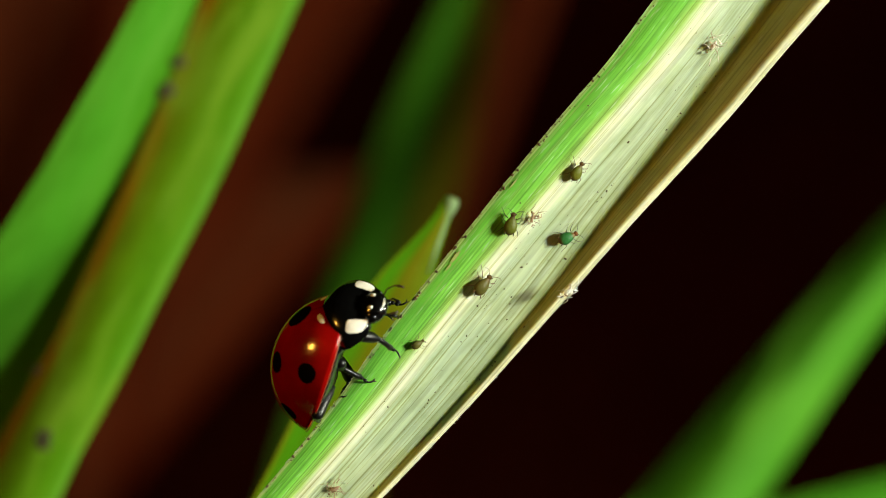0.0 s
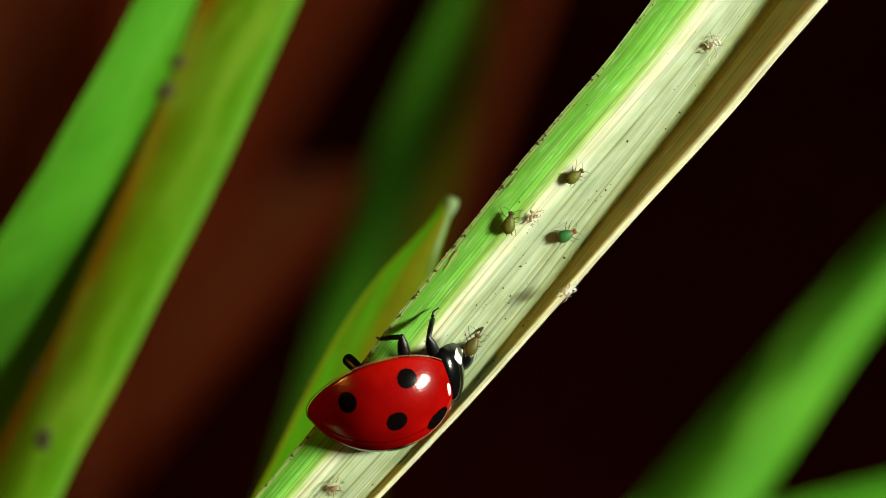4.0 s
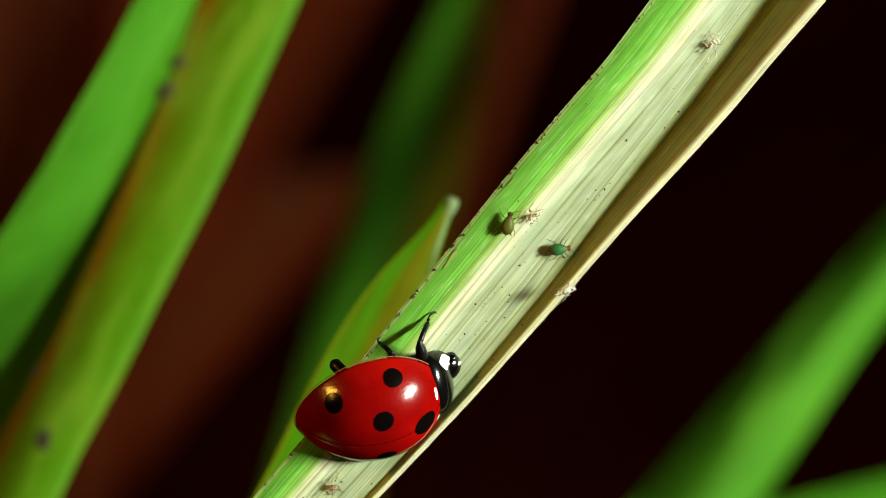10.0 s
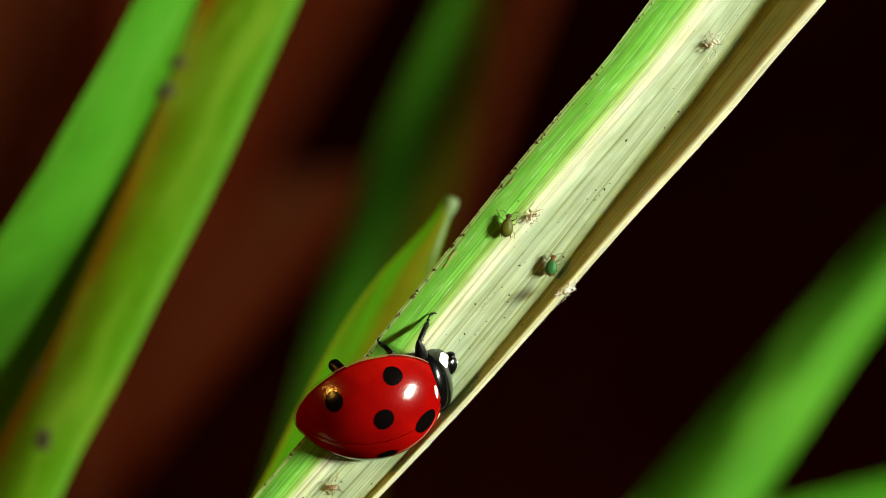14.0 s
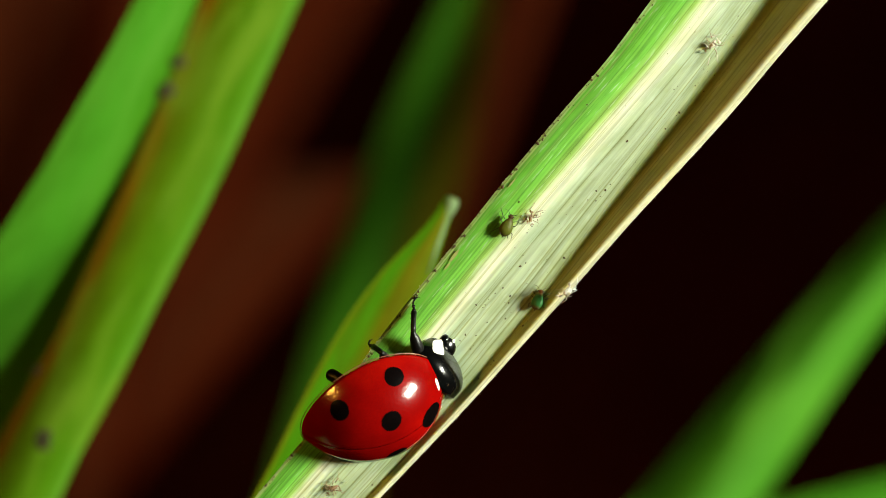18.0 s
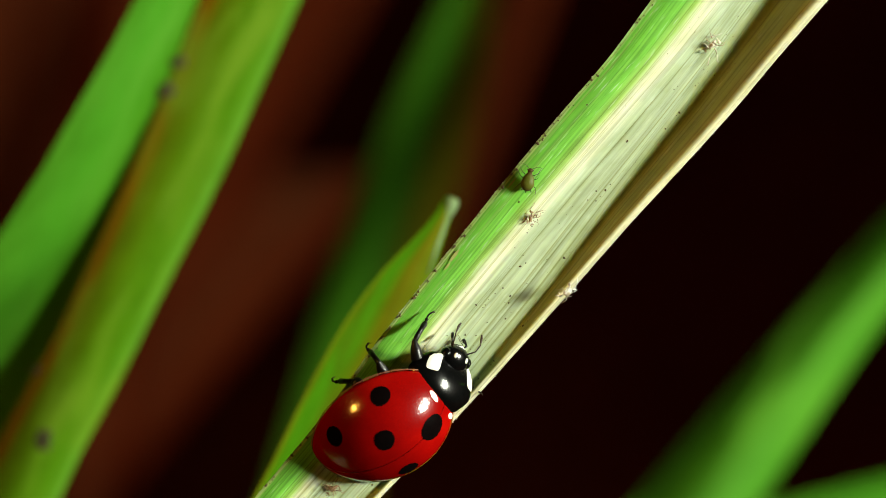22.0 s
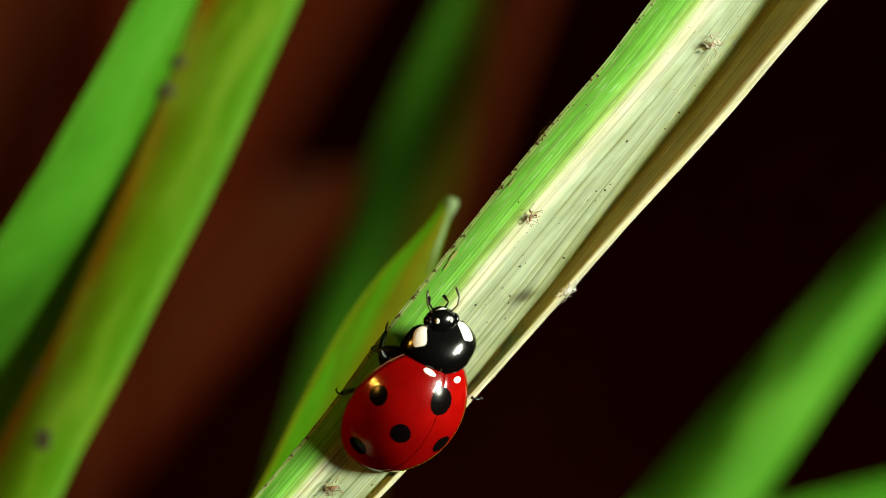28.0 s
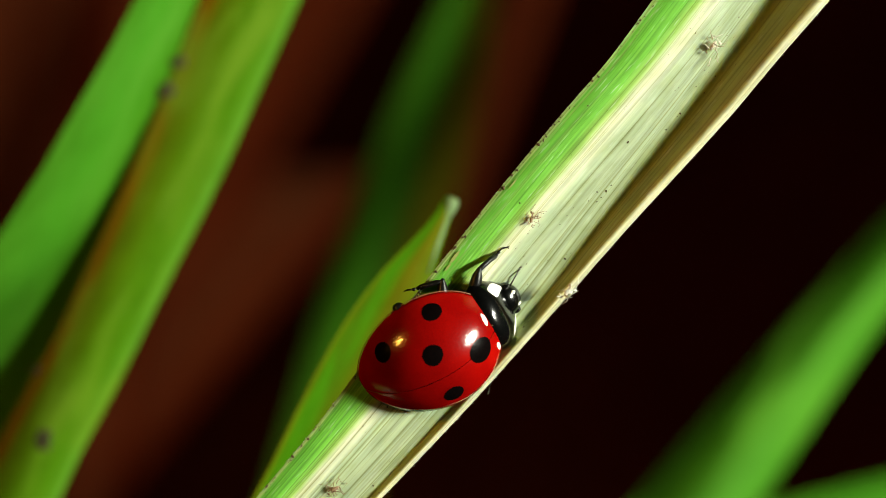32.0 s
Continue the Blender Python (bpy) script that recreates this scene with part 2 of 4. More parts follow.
def at(x, y, depth=0.0):
    """The stage place, in millimetres, seen at the layout place (x, y) that lies depth in front of the blade."""
    k = GRAIN * (REACH / MM - depth) / (REACH / MM)
    return Vector(((x - 784) * k, (441 - y) * k, depth))


# ---- the ground
def ground():
    n, half = 60, 3.0
    verts = []
    for i in range(n + 1):
        for j in range(n + 1):
            a, b = (i / n * 2 - 1), (j / n * 2 - 1)
            x, y = half * a * abs(a) ** 1.6, half * b * abs(b) ** 1.6
            far = min(1, math.hypot(x, y) / 0.02)
            verts.append((x, y + 0.25, 0.006 * far * noise.noise(Vector((x, y, 0)) * 22) - 0.003 + 0.002 * noise.noise(Vector((x, y, 3)) * 90)))
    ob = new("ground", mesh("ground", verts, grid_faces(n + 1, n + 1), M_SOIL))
    return tagged(ob, "reddish-brown crumbly soil, its deep shade put into a near-black colour", "ground", kind="structure")


ground()


# ---- grass blades
def lerp(a, b, t):
    return a + (b - a) * t


def pick(stops, t):
    for (t0, v0), (t1, v1) in zip(stops, stops[1:]):
        if t <= t1:
            return lerp(v0, v1, max(0, (t - t0) / (t1 - t0)))
    return stops[-1][1]


def ease(stops, t):
    """A smooth curve through the stops (monotone where they are)."""
    n = len(stops)
    for i in range(n - 1):
        if t <= stops[i + 1][0] or i == n - 2:
            (t0, v0), (t1, v1) = stops[i], stops[i + 1]
            pa, pb = stops[max(i - 1, 0)], stops[min(i + 2, n - 1)]
            m0 = (v1 - pa[1]) / (t1 - pa[0])
            m1 = (pb[1] - v0) / (pb[0] - t0)
            h = t1 - t0
            s = min(1, max(0, (t - t0) / h))
            return (2 * s**3 - 3 * s**2 + 1) * v0 + (s**3 - 2 * s**2 + s) * h * m0 + (-2 * s**3 + 3 * s**2) * v1 + (s**3 - s**2) * h * m1


def soil_row(depth):
    """The layout row at which a blade that hangs at this depth meets the soil."""
    drop = (HIGH - 0.002) / MM + depth * math.sin(radians(TILT))
    return 441 + drop / math.cos(radians(TILT)) / (GRAIN * (REACH / MM - depth) / (REACH / MM))


class Blade:
    """A grass blade that runs across the layout: left and right edges by row, a section of heights, a depth."""

    def __init__(self, left, right, section, depth, top, veins=0.0, lean=0.0, thick=0.10):
        self.left, self.right, self.section = left, right, section
        self.depth, self.top, self.veins, self.lean, self.thick = depth, top, veins, lean, thick
        self.foot = soil_row(depth)

    def edges(self, y):
        return self.left(y), self.right(y)

    def height(self, s, y):
        fade = min(1, max(0, (y - self.top) / 600))
        return self.depth + self.lean * (441 - min(max(y, -200), 950)) * GRAIN + ease(self.section, s) * fade

    def point(self, s, y):
        a, b = self.edges(y)
        w = self.height(s, y)
        ridge = self.veins * (0.5 + 0.3 * math.sin(s * 84 + 2.2 * math.sin(s * 17)) + 0.2 * math.sin(s * 190 + 1.4 * math.sin(s * 31))) * (1 if s > 0.3 else 0.35)
        return at(lerp(a, b, s), y, w + ridge)

    def zone(self, s, y):
        """Where across the leaf's colour bands s lies."""
        return s

    def surface(self, x, y):
        """The place and normal of the blade's face at a layout place."""
        a, b = self.edges(y)
        s = min(1, max(0, (x - a) / (b - a)))
        p = at(x, y, self.height(s, y))
        e = self.point(min(1, s + 0.04), y) - self.point(max(0, s - 0.04), y)
        f = self.point(s, y - 20) - self.point(s, y + 20)
        return p, e.cross(f).normalized()

    def build(self, name, mat, thing, rows, across):
        verts, uvs, n = [], [], len(rows)
        for side in (0, 1):
            for y in rows:
                for k in range(across):
                    s = k / (across - 1)
                    rim = 1 - (2 * s - 1) ** 8
                    p = self.point(s, y)
                    verts.append((p - Vector((0, 0, self.thick * (0.25 + 0.75 * rim) * side))) * MM)
                    uvs.append((self.zone(s, y), -y * GRAIN))
        faces = grid_faces(n, across)
        k = n * across
        faces = [q[::-1] for q in faces] + [tuple(i + k for i in q) for q in faces]
        for r in range(n - 1):
            for c in (0, across - 1):
                a, b = r * across + c, (r + 1) * across + c
                faces.append((a, b, b + k, a + k) if c == 0 else (b, a, a + k, b + k))
        for c in range(across - 1):
            for r in (0, n - 1):
                a, b = r * across + c, r * across + c + 1
                faces.append((b, a, a + k, b + k) if r == 0 else (a, b, b + k, a + k))
        ob = new(name, mesh(name, verts, faces, mat, True, uvs))
        ob.parent = thing
        return ob


def plant(label, group="grass plants"):
    """The thing that carries a blade; its own axes are the stage's."""
    thing = tagged(new("grass_plant"), label, "grass", group)
    thing.empty_display_size = 0.002
    thing.matrix_basis = STAGE
    return thing


def line(*stops):
    """An edge of a blade: x by row, straight on past the last stops."""
    stops = sorted(stops)

    def edge(y):
        if y <= stops[0][0]:
            (a, p), (b, q) = stops[:2]
            return p + (y - a) * (q - p) / (b - a)
        if y >= stops[-1][0]:
            (a, p), (b, q) = stops[-2:]
            return q + (y - b) * (q - p) / (b - a)
        return ease(stops, y)

    return edge


def rows_between(top, foot, near=(-60, 942), step=24):
    rows = [top + (near[0] - top) * i / 10 for i in range(10)]
    rows += [near[0] + step * i for i in range(int((near[1] - near[0]) / step))]
    rows += [near[1] + (foot - near[1]) * (i / 14) ** 1.5 for i in range(15)]
    return rows


def narrowing(left, right, top):
    """Both edges drawn together to a tip above the view."""
    mid = lambda y: (left(y) + right(y)) / 2

    def shut(edge):
        def f(y):
            k = 1 if y > -120 else max(0.02, 1 - ((-120 - y) / (-120 - top)) ** 1.6)
            w = 1 if y < 950 else max(0.45, 1 - (y - 950) / 9000)
            x0 = (left(950) + right(950)) / 2 + (left(950) - left(650)) / 300 * (y - 950) if y > 950 else mid(y)
            half = (edge(min(y, 950)) - mid(min(y, 950))) * k * w
            return x0 + half
        return f

    return shut(left), shut(right)


main_left = line((0, 1150), (100, 1076), (200, 990), (300, 906), (400, 826), (500, 746), (600, 668), (700, 596), (780, 533), (870, 457))
main_right = line((0, 1463), (100, 1376), (200, 1292), (300, 1201), (400, 1109), (500, 1021), (600, 932), (700, 842), (800, 748), (870, 681))
L0, R0 = narrowing(main_left, main_right, -720)


# how far across the blade the curled rim's shadow starts, by row
RIM_SHADE_LINE = ((-400, 0.56), (0, 0.62), (200, 0.69), (350, 0.75), (500, 0.82), (650, 0.855), (900, 0.875), (2000, 0.89))
RIM_TOP, RIM_SLOPE = 0.952, 0.50


class RibbedBlade(Blade):
    """The pale blade: its right rim curls up, more so towards the tip."""

    def height(self, s, y):
        flat, b = ease(self.section, s), pick(RIM_SHADE_LINE, y)
        start = lerp(b, RIM_TOP, 0.22)
        k = min(1, max(0, (s - start) / (RIM_TOP - start)))
        wide = (self.right(y) - self.left(y)) * GRAIN
        high = RIM_SLOPE * (RIM_TOP - b) * wide + ease(self.section, b) - ease(self.section, RIM_TOP)
        over = max(0, (s - RIM_TOP) / (1 - RIM_TOP))
        return flat + (high * k * k * (3 - 2 * k) - 0.16 * over * over) * min(1, max(0, (y - self.top) / 600))

    def zone(self, s, y):
        # colour bands are stretched so the olive begins at the rim's shadow edge
        b = pick(RIM_SHADE_LINE, y)
        if s <= 0.45:
            return s
        if s < b:
            return lerp(0.45, 0.70, (s - 0.45) / (b - 0.45))
        return lerp(0.70, 0.925, (s - b) / (0.95 - b)) if s < 0.95 else lerp(0.925, 1, (s - 0.95) / 0.05)


MAIN = RibbedBlade(L0, R0, [(0, 0.52), (0.12, 0.54), (0.28, 0.36), (0.33, 0.25), (0.42, 0.04), (0.55, -0.13), (0.72, -0.26), (0.85, -0.31), (0.96, -0.33), (1.0, -0.36)], 0, -720, veins=0.0032)
main_plant = plant("pale ribbed grass blade with a green margin and a curled rim")
main_blade = MAIN.build("blade", M_MAIN, main_plant, rows_between(-720, MAIN.foot, step=16), 150)

SOFT = [(0, 0.0), (0.3, 0.35), (0.6, 0.42), (1, 0.0)]


def back_blade(left, right, section, depth, mat, label, top=-2200, lean=0.0):
    a, b = narrowing(line(*left), line(*right), top)
    blade = Blade(a, b, section, depth, top, lean=lean, thick=0.15)
    thing = plant(label)
    leaf = blade.build("blade", mat, thing, rows_between(top, blade.foot, step=40), 40)
    rib = [blade.point(0.5, y) + Vector((0, 0, -0.12 - blade.thick)) for y in range(-1200, 1700, 100)]
    part("midrib", tube(rib, [0.16] * len(rib), 8), mat, leaf, "raised midrib on the blade's underside")
    return blade, leaf


RIDGE = [(0, -0.5), (0.3, 0.0), (0.6, 0.12), (1, -0.4)]
back_blade([(0, 240), (100, 188), (200, 130), (300, 74), (400, 10), (600, -118)], [(0, 352), (100, 314), (200, 285), (400, 212), (600, 118), (780, 20)], [(0, 0.6), (0.2, 0.5), (0.62, 0.1), (1, -0.3)], -21.1, M_LIT, "bright green folded grass blade, out of focus")
OLIVE, olive_leaf = back_blade([(0, 358), (100, 318), (200, 278), (300, 234), (400, 190), (500, 143), (600, 96), (700, 40), (780, -2)], [(0, 532), (100, 488), (200, 443), (300, 399), (400, 350), (500, 299), (600, 250), (700, 200), (800, 146), (882, 108)], [(0, 0.35), (0.15, 0.4), (0.5, 0.15), (0.9, -0.5), (1, -0.8)], -20.9, M_OLIVE, "olive grass blade with an orange-brown margin", lean=-0.1)
back_blade([(0, 784), (100, 734), (200, 688), (300, 648), (400, 610), (500, 578), (882, 470)], [(0, 880), (100, 870), (200, 850), (300, 825), (400, 795), (882, 665)], [(0, 0.8), (0.25, 0.5), (0.5, -0.2), (1, 0.3)], -76, M_SHADED, "green grass blade, darkened in its colour for shade")
back_blade([(400, 1555), (620, 1354), (882, 1128)], [(400, 1712), (573, 1562), (882, 1352)], RIDGE, -50, M_RIGHT, "green grass blade, shade of its folded left half put into the colour")
back_blade([(845, 1568), (882, 1420), (1000, 960)], [(945, 1680), (982, 1560), (1100, 1150)], SOFT, -58, M_LIT, "bright green grass blade bending low")


def tip_leaf():
    """The short yellowing leaf whose tip ends beside the pale blade."""
    left = line((350, 786), (380, 768), (400, 752), (430, 724), (450, 704), (480, 676), (500, 660), (540, 630), (600, 592), (700, 538), (800, 490), (882, 448))
    right = line((350, 806), (385, 798), (460, 776), (600, 735), (760, 650), (882, 560))
    blade = Blade(lambda y: left(min(y, 950)) - max(0, y - 950) * 0.55, lambda y: right(min(y, 950)) - max(0, y - 950) * 0.55,
                  [(0, -0.06), (0.3, 0.0), (0.6, 0.0), (1, -0.2)], -11.0, -300, thick=0.12)
    rows = [350 + 14 * i for i in range(42)] + [950 + (blade.foot - 950) * (i / 12) ** 1.5 for i in range(13)]
    ob = blade.build("blade", M_TIP, plant("short yellowing grass leaf with a blunt pale tip"), rows, 30)
    rim = [at(801, 350, -11.2), at(797, 360, -11.25), at(789, 382, -11.28), at(782, 405, -11.28), at(771, 440, -11.25), at(757, 485, -11.15)]
    part("pale_tip", tube(rim, [0.26, 0.36, 0.22, 0.2, 0.16, 0.06], 12), M_TIP_EDGE, ob, "pale dried leaf tip, curled")
    return ob


tip_leaf()

# dead blades lying far behind, lost in blur
DEAD = (((60, 0), (-60, 700), -95, 150, -1500), ((280, 0), (150, 700), -110, 90, -1500), ((560, 310), (280, 640), -125, 130, 300), ((560, -200), (250, 500), -140, 85, -1500), ((720, -200), (300, 500), -155, 50, -1500), ((1010, -200), (745, 500), -135, 42, -1500))
for (x0, y0), (x1, y1), depth, wide, first in DEAD:
    foot = soil_row(depth)
    slope = (x1 - x0) / (y1 - y0)
    a = lambda y, x0=x0, y0=y0, slope=slope, wide=wide: x0 + slope * (min(y, 1500) - y0) - wide
    b = lambda y, x0=x0, y0=y0, slope=slope, wide=wide: x0 + slope * (min(y, 1500) - y0) + wide
    dead = Blade(a, b, SOFT, depth, first - 900, thick=0.2)
    leaf = dead.build("blade", M_DRY, plant("dry red-brown dead grass, out of focus", "dead grass"), [first + (foot - first) * i / 30 for i in range(31)], 14)
    rib = [dead.point(0.5, y) for y in range(first + 100, 2600, 200)]
    part("midrib", tube(rib, [0.3] * len(rib), 8), M_DRY, leaf, "dry midrib")


# ---- specks, hairs and scars of the pale blade
def specks():
    rng = random.Random(5)
    shapes = []
    for i in range(210):
        y0, s0 = rng.uniform(-40, 910), rng.uniform(0.003, 0.03) if i >= 150 else rng.choice((rng.uniform(0.05, 0.97), rng.uniform(0.3, 0.9), rng.uniform(0.3, 0.7), rng.uniform(0.004, 0.05), rng.uniform(0.004, 0.02)))
        for k in range(rng.choice((1, 1, 1, 1, 2, 3, 4)) if s0 > 0.3 else 1):
            y, s = y0 + k * rng.uniform(4, 16), min(0.985, max(0.006, s0 + rng.gauss(0, 0.004 if k else 0)))
            a, b = MAIN.edges(y)
            p, n = MAIN.surface(lerp(a, b, s), y)
            r = rng.choice((0.012, 0.016, 0.02, 0.026, 0.034)) * rng.uniform(0.7, 1.2) * (1.5 if s < 0.03 else 1)
            ball = egg((0, 0, 0), (r * rng.uniform(0.8, 1.7), r, r * 0.7), 4, 6)
            turn = n.to_track_quat("Z", "Y").to_matrix() @ Euler((0, 0, rng.uniform(0, 6))).to_matrix()
            shapes.append(([p + n * r * 0.4 + turn @ v for v in ball[0]], ball[1]))
    ob = part("specks", join(*shapes), M_SPECK, main_blade, "dark specks of dirt")
    tagged(ob, kind="stuff")
    hairs = []
    for i in range(260):
        y = rng.uniform(-30, 900)
        s = rng.choice((0.0, 1.0, 1.0, 1.0))
        a, b = MAIN.edges(y)
        p, n = MAIN.surface(a if s == 0 else b, y)
        out = Vector((-0.7, 0.45, 0.2)) if s == 0 else Vector((0.75, -0.5, 0.2))
        tip = p + (out + Vector((rng.uniform(-0.6, 0.6), rng.uniform(-0.6, 0.6), 0))).normalized() * rng.uniform(0.03, 0.06)
        hairs.append(tube([p, tip], [0.009, 0.003], 4))
    tagged(part("margin_hairs", join(*hairs), M_HUSK, main_blade, "short pale hairs along the margins"), kind="stuff")
    for x, y, long, wide, turn in ((802, 452, 0.62, 0.13, 52), (790, 470, 0.35, 0.09, 50), (905, 322, 0.5, 0.06, 50)):
        p, n = MAIN.surface(x, y)
        disc = [Vector((math.cos(k * math.tau / 18) * long / 2 * (1 + 0.2 * math.sin(k * 2.3)), math.sin(k * math.tau / 18) * wide / 2 * (1 + 0.25 * math.sin(k * 3.1)), 0)) for k in range(18)]
        m = n.to_track_quat("Z", "Y").to_matrix()
        m = Matrix.Rotation(radians(turn), 3, "Z") if n.z > 0.5 else m
        verts = []
        for q in disc:
            o = m @ q
            w, nn = MAIN.surface(x + o.x / GRAIN, y - o.y / GRAIN)
            verts.append(w + nn * 0.035)
        c, nn = MAIN.surface(x, y)
        part("scar", (verts + [c + nn * 0.04], [(k, (k + 1) % 18, 18) for k in range(18)]), M_SCAR, main_blade, "brown torn scar of the leaf skin")


specks()


def veins():
    """The raised ribs that run the length of the pale blade."""
    rng = random.Random(9)
    for k in range(15):
        share = (k + rng.uniform(-0.35, 0.35)) / 14 if k > 1 else 0
        high, wide = rng.uniform(0.0003, 0.0014), rng.choice((0.007, 0.010, 0.014)) * rng.uniform(0.8, 1.2)
        verts, uvs, ys = [], [], [-300 + 26 * i for i in range(50)]
        for y in ys:
            d = 0.0025 * math.sin(y / 90 + k) + 0.0015 * math.sin(y / 37 + 3 * k)
            s = 0.34 + share * (pick(RIM_SHADE_LINE, y) - 0.37) if k > 1 else 0.11 + 0.08 * k
            w = wide * (0.75 + 0.25 * math.sin(y / 130 + 2.1 * k))
            for j in range(5):
                t = j / 4 * 2 - 1
                p = MAIN.point(s + d + w * t, y)
                verts.append((p + Vector((0, 0, 0.0018 - 0.0045 * abs(t) + high * (1 - t * t)))) * MM)
                uvs.append((MAIN.zone(s + d + w * t, y), -y * GRAIN))
        ob = new("vein", mesh("vein", verts, [f[::-1] for f in grid_faces(len(ys), 5)], M_MAIN, True, uvs))
        ob.parent = main_blade


veins()
for x, y, r in ((297, 162, 0.36), (317, 112, 0.30), (62, 655, 0.2), (72, 778, 0.45)):
    p, n = OLIVE.surface(x, y)
    for k in range(3):
        part("stain", egg(p + Vector((r * 0.7 * math.cos(k * 2.2 + x), r * 0.6 * math.sin(k * 2.2 + x), 0.0)), (r * 0.7, r * 0.55, 0.04), 8, 16), M_STAIN, olive_leaf, "brown edge of a blemish")
    part("blemish", egg(p + Vector((0, 0, 0.02)), (r, r * 0.8, 0.05), 8, 16), M_ROT, olive_leaf, "dark rotten blemish")

# ---- the lady beetle: forward is x, its left is y, up is z; millimetres
LONG, WIDE, TALL, RIM, MIDDLE = 2.95, 2.48, 2.55, 0.6, 1.9


def shell(p, lift=1.0):
    """A place on the wing cases for a unit direction: blunt shoulders, a drawn-out tail."""
    x = p[0] * LONG * (1 + 0.05 * max(0, -p[0]) ** 3)
    y = p[1] * WIDE * (1 + 0.05 * p[0] - 0.03 * p[0] ** 2)
    return Vector((x * lift, y * lift, RIM + p[2] * TALL * lift))


CUT = 8  # the rim of the wing cases, in degrees up the dome


def wing_case(side):
    rings, sides = 40, 72
    verts = []
    for r in range(rings + 1):
        el = radians(CUT - 16 + (106 - CUT) * r / rings)
        for k in range(sides + 1):
            az = math.pi * k / sides
            low = radians(CUT)
            c = math.cos(max(el, low))
            p = (math.cos(az) * c, side * math.sin(az) * c, math.sin(max(el, low)))
            q = shell(p)
            if el < low:
                t = (low - el) / radians(16)
                q.x, q.y, q.z = q.x * (1 - 0.16 * t), q.y * (1 - 0.19 * t), q.z - 0.07 * math.sin(t * 3.0)
            else:
                q.y += side * 0.012
                q.z -= 0.03 * math.exp(-((q.y / 0.06) ** 2)) * c
                flare = math.exp(-(((math.degrees(el) - CUT) / 6) ** 2))
                q.x, q.y = q.x * (1 + 0.012 * flare), q.y * (1 + 0.016 * flare)
            verts.append(q)
    faces = grid_faces(rings + 1, sides + 1)
    return verts, faces if side > 0 else [f[::-1] for f in faces]


def patch(x, y, wide, long=1.0, lift=1.011):
    """A round mark that follows the wing cases' curve."""
    c = Vector((x / LONG, y / WIDE, 0))
    c.z = math.sqrt(max(0.02, 1 - c.x**2 - c.y**2))
    a = Vector((1, 0, 0)) - c * c.x
    a.normalize()
    b = c.cross(a)
    verts, n = [shell(c.normalized(), lift + 0.001)], 40
    for ring in (0.5, 1.0):
        for k in range(n):
            t = k * math.tau / n
            wob = 1 + 0.03 * math.sin(2 * t + x) + 0.02 * math.sin(3 * t + y)
            q = (c + (a * math.cos(t) * long + b * math.sin(t)) * wide * ring * wob).normalized()
            verts.append(shell(q, lift if ring < 1 else 1.007))
    faces = [(0, 1 + k, 1 + (k + 1) % n) for k in range(n)]
    faces += [(1 + k, 1 + n + k, 1 + n + (k + 1) % n, 1 + (k + 1) % n) for k in range(n)]
    return verts, faces


beetle = tagged(new("lady_beetle"), "red lady beetle with seven black spots on a blade", "beetle")
beetle.empty_display_size = 0.002
part("abdomen", egg((-0.1, 0, 1.05), (2.6, 2.2, 0.6), 12, 28), M_BLACK, beetle, "black segmented underside")
for k in range(4):
    x = -0.4 - 0.5 * k
    w = 2.05 * math.sqrt(max(0.1, 1 - (x / 2.75) ** 2))
    part("belly_ring", tube([(x, -w, 0.95), (x - 0.06, -w * 0.5, 0.62), (x - 0.08, 0, 0.52), (x - 0.06, w * 0.5, 0.62), (x, w, 0.95)], [0.06, 0.14, 0.15, 0.14, 0.06], 8), M_BLACK, beetle)
part("thorax", egg((1.75, 0, 0.95), (1.0, 1.5, 0.55), 12, 24), M_BLACK, beetle, "black underside of the chest")
for side in (1, -1):
    case = part("wing_case", wing_case(side), M_RED, beetle, "glossy red wing case with black spots")
    hem = [shell((math.cos(a) * 0.992, side * math.sin(a) * 0.992, 0.125), 1.015) for a in [radians(24 + 4 * i) for i in range(40)]]
    part("hem", tube(hem, [0.010] + [0.019] * 38 + [0.010], 6), M_HEM, case, "thin pale edge of the wing case")
    part("spot", patch(0.085, side * 1.01, 0.166, 0.84), M_SPOT, case)
    part("spot", patch(0.80, side * 2.09, 0.160, 0.86), M_SPOT, case)
    part("spot", patch(-1.63, side * 1.63, 0.164, 0.84), M_SPOT, case)
    part("pale_mark", patch(2.46, side * 0.68, 0.108, 0.42, 1.012), M_WHITE, case, "cream mark by the neck")
part("shared_spot", patch(1.82, 0, 0.20, 1.0, 1.013), M_SPOT, beetle, "black spot across both wing cases")

NECK = Vector((2.3, 0, 1.3))


SHIELD_WIDE = ((0, 1.40), (0.35, 1.62), (0.7, 1.44), (1.0, 1.06))
SHIELD_CROWN = ((0, 1.00), (0.3, 1.16), (0.65, 0.98), (1.0, 0.50))


def shield_place(u, v, lift=0.0):
    """The neck shield, u across it and v from its hind to its hollowed front margin: domed, with drawn-down sides."""
    def top(u, v):
        a = min(1, abs(u))
        back, front = 1.95 + 0.30 * u * u, 3.68 + 0.22 * u * u - 0.24 * a**8
        z = 0.74 - 0.10 * v + ease(SHIELD_CROWN, v) * (1 - a**2.1) ** 0.62
        return Vector((lerp(back, front, v), u * ease(SHIELD_WIDE, v), z)) - NECK

    p = top(u, v)
    if lift:
        e = 0.02
        across = top(min(1, u + e), v) - top(max(-1, u - e), v)
        along = top(u, min(1, v + e)) - top(u, max(0, v - e))
        p += along.cross(across).normalized() * lift
    return p


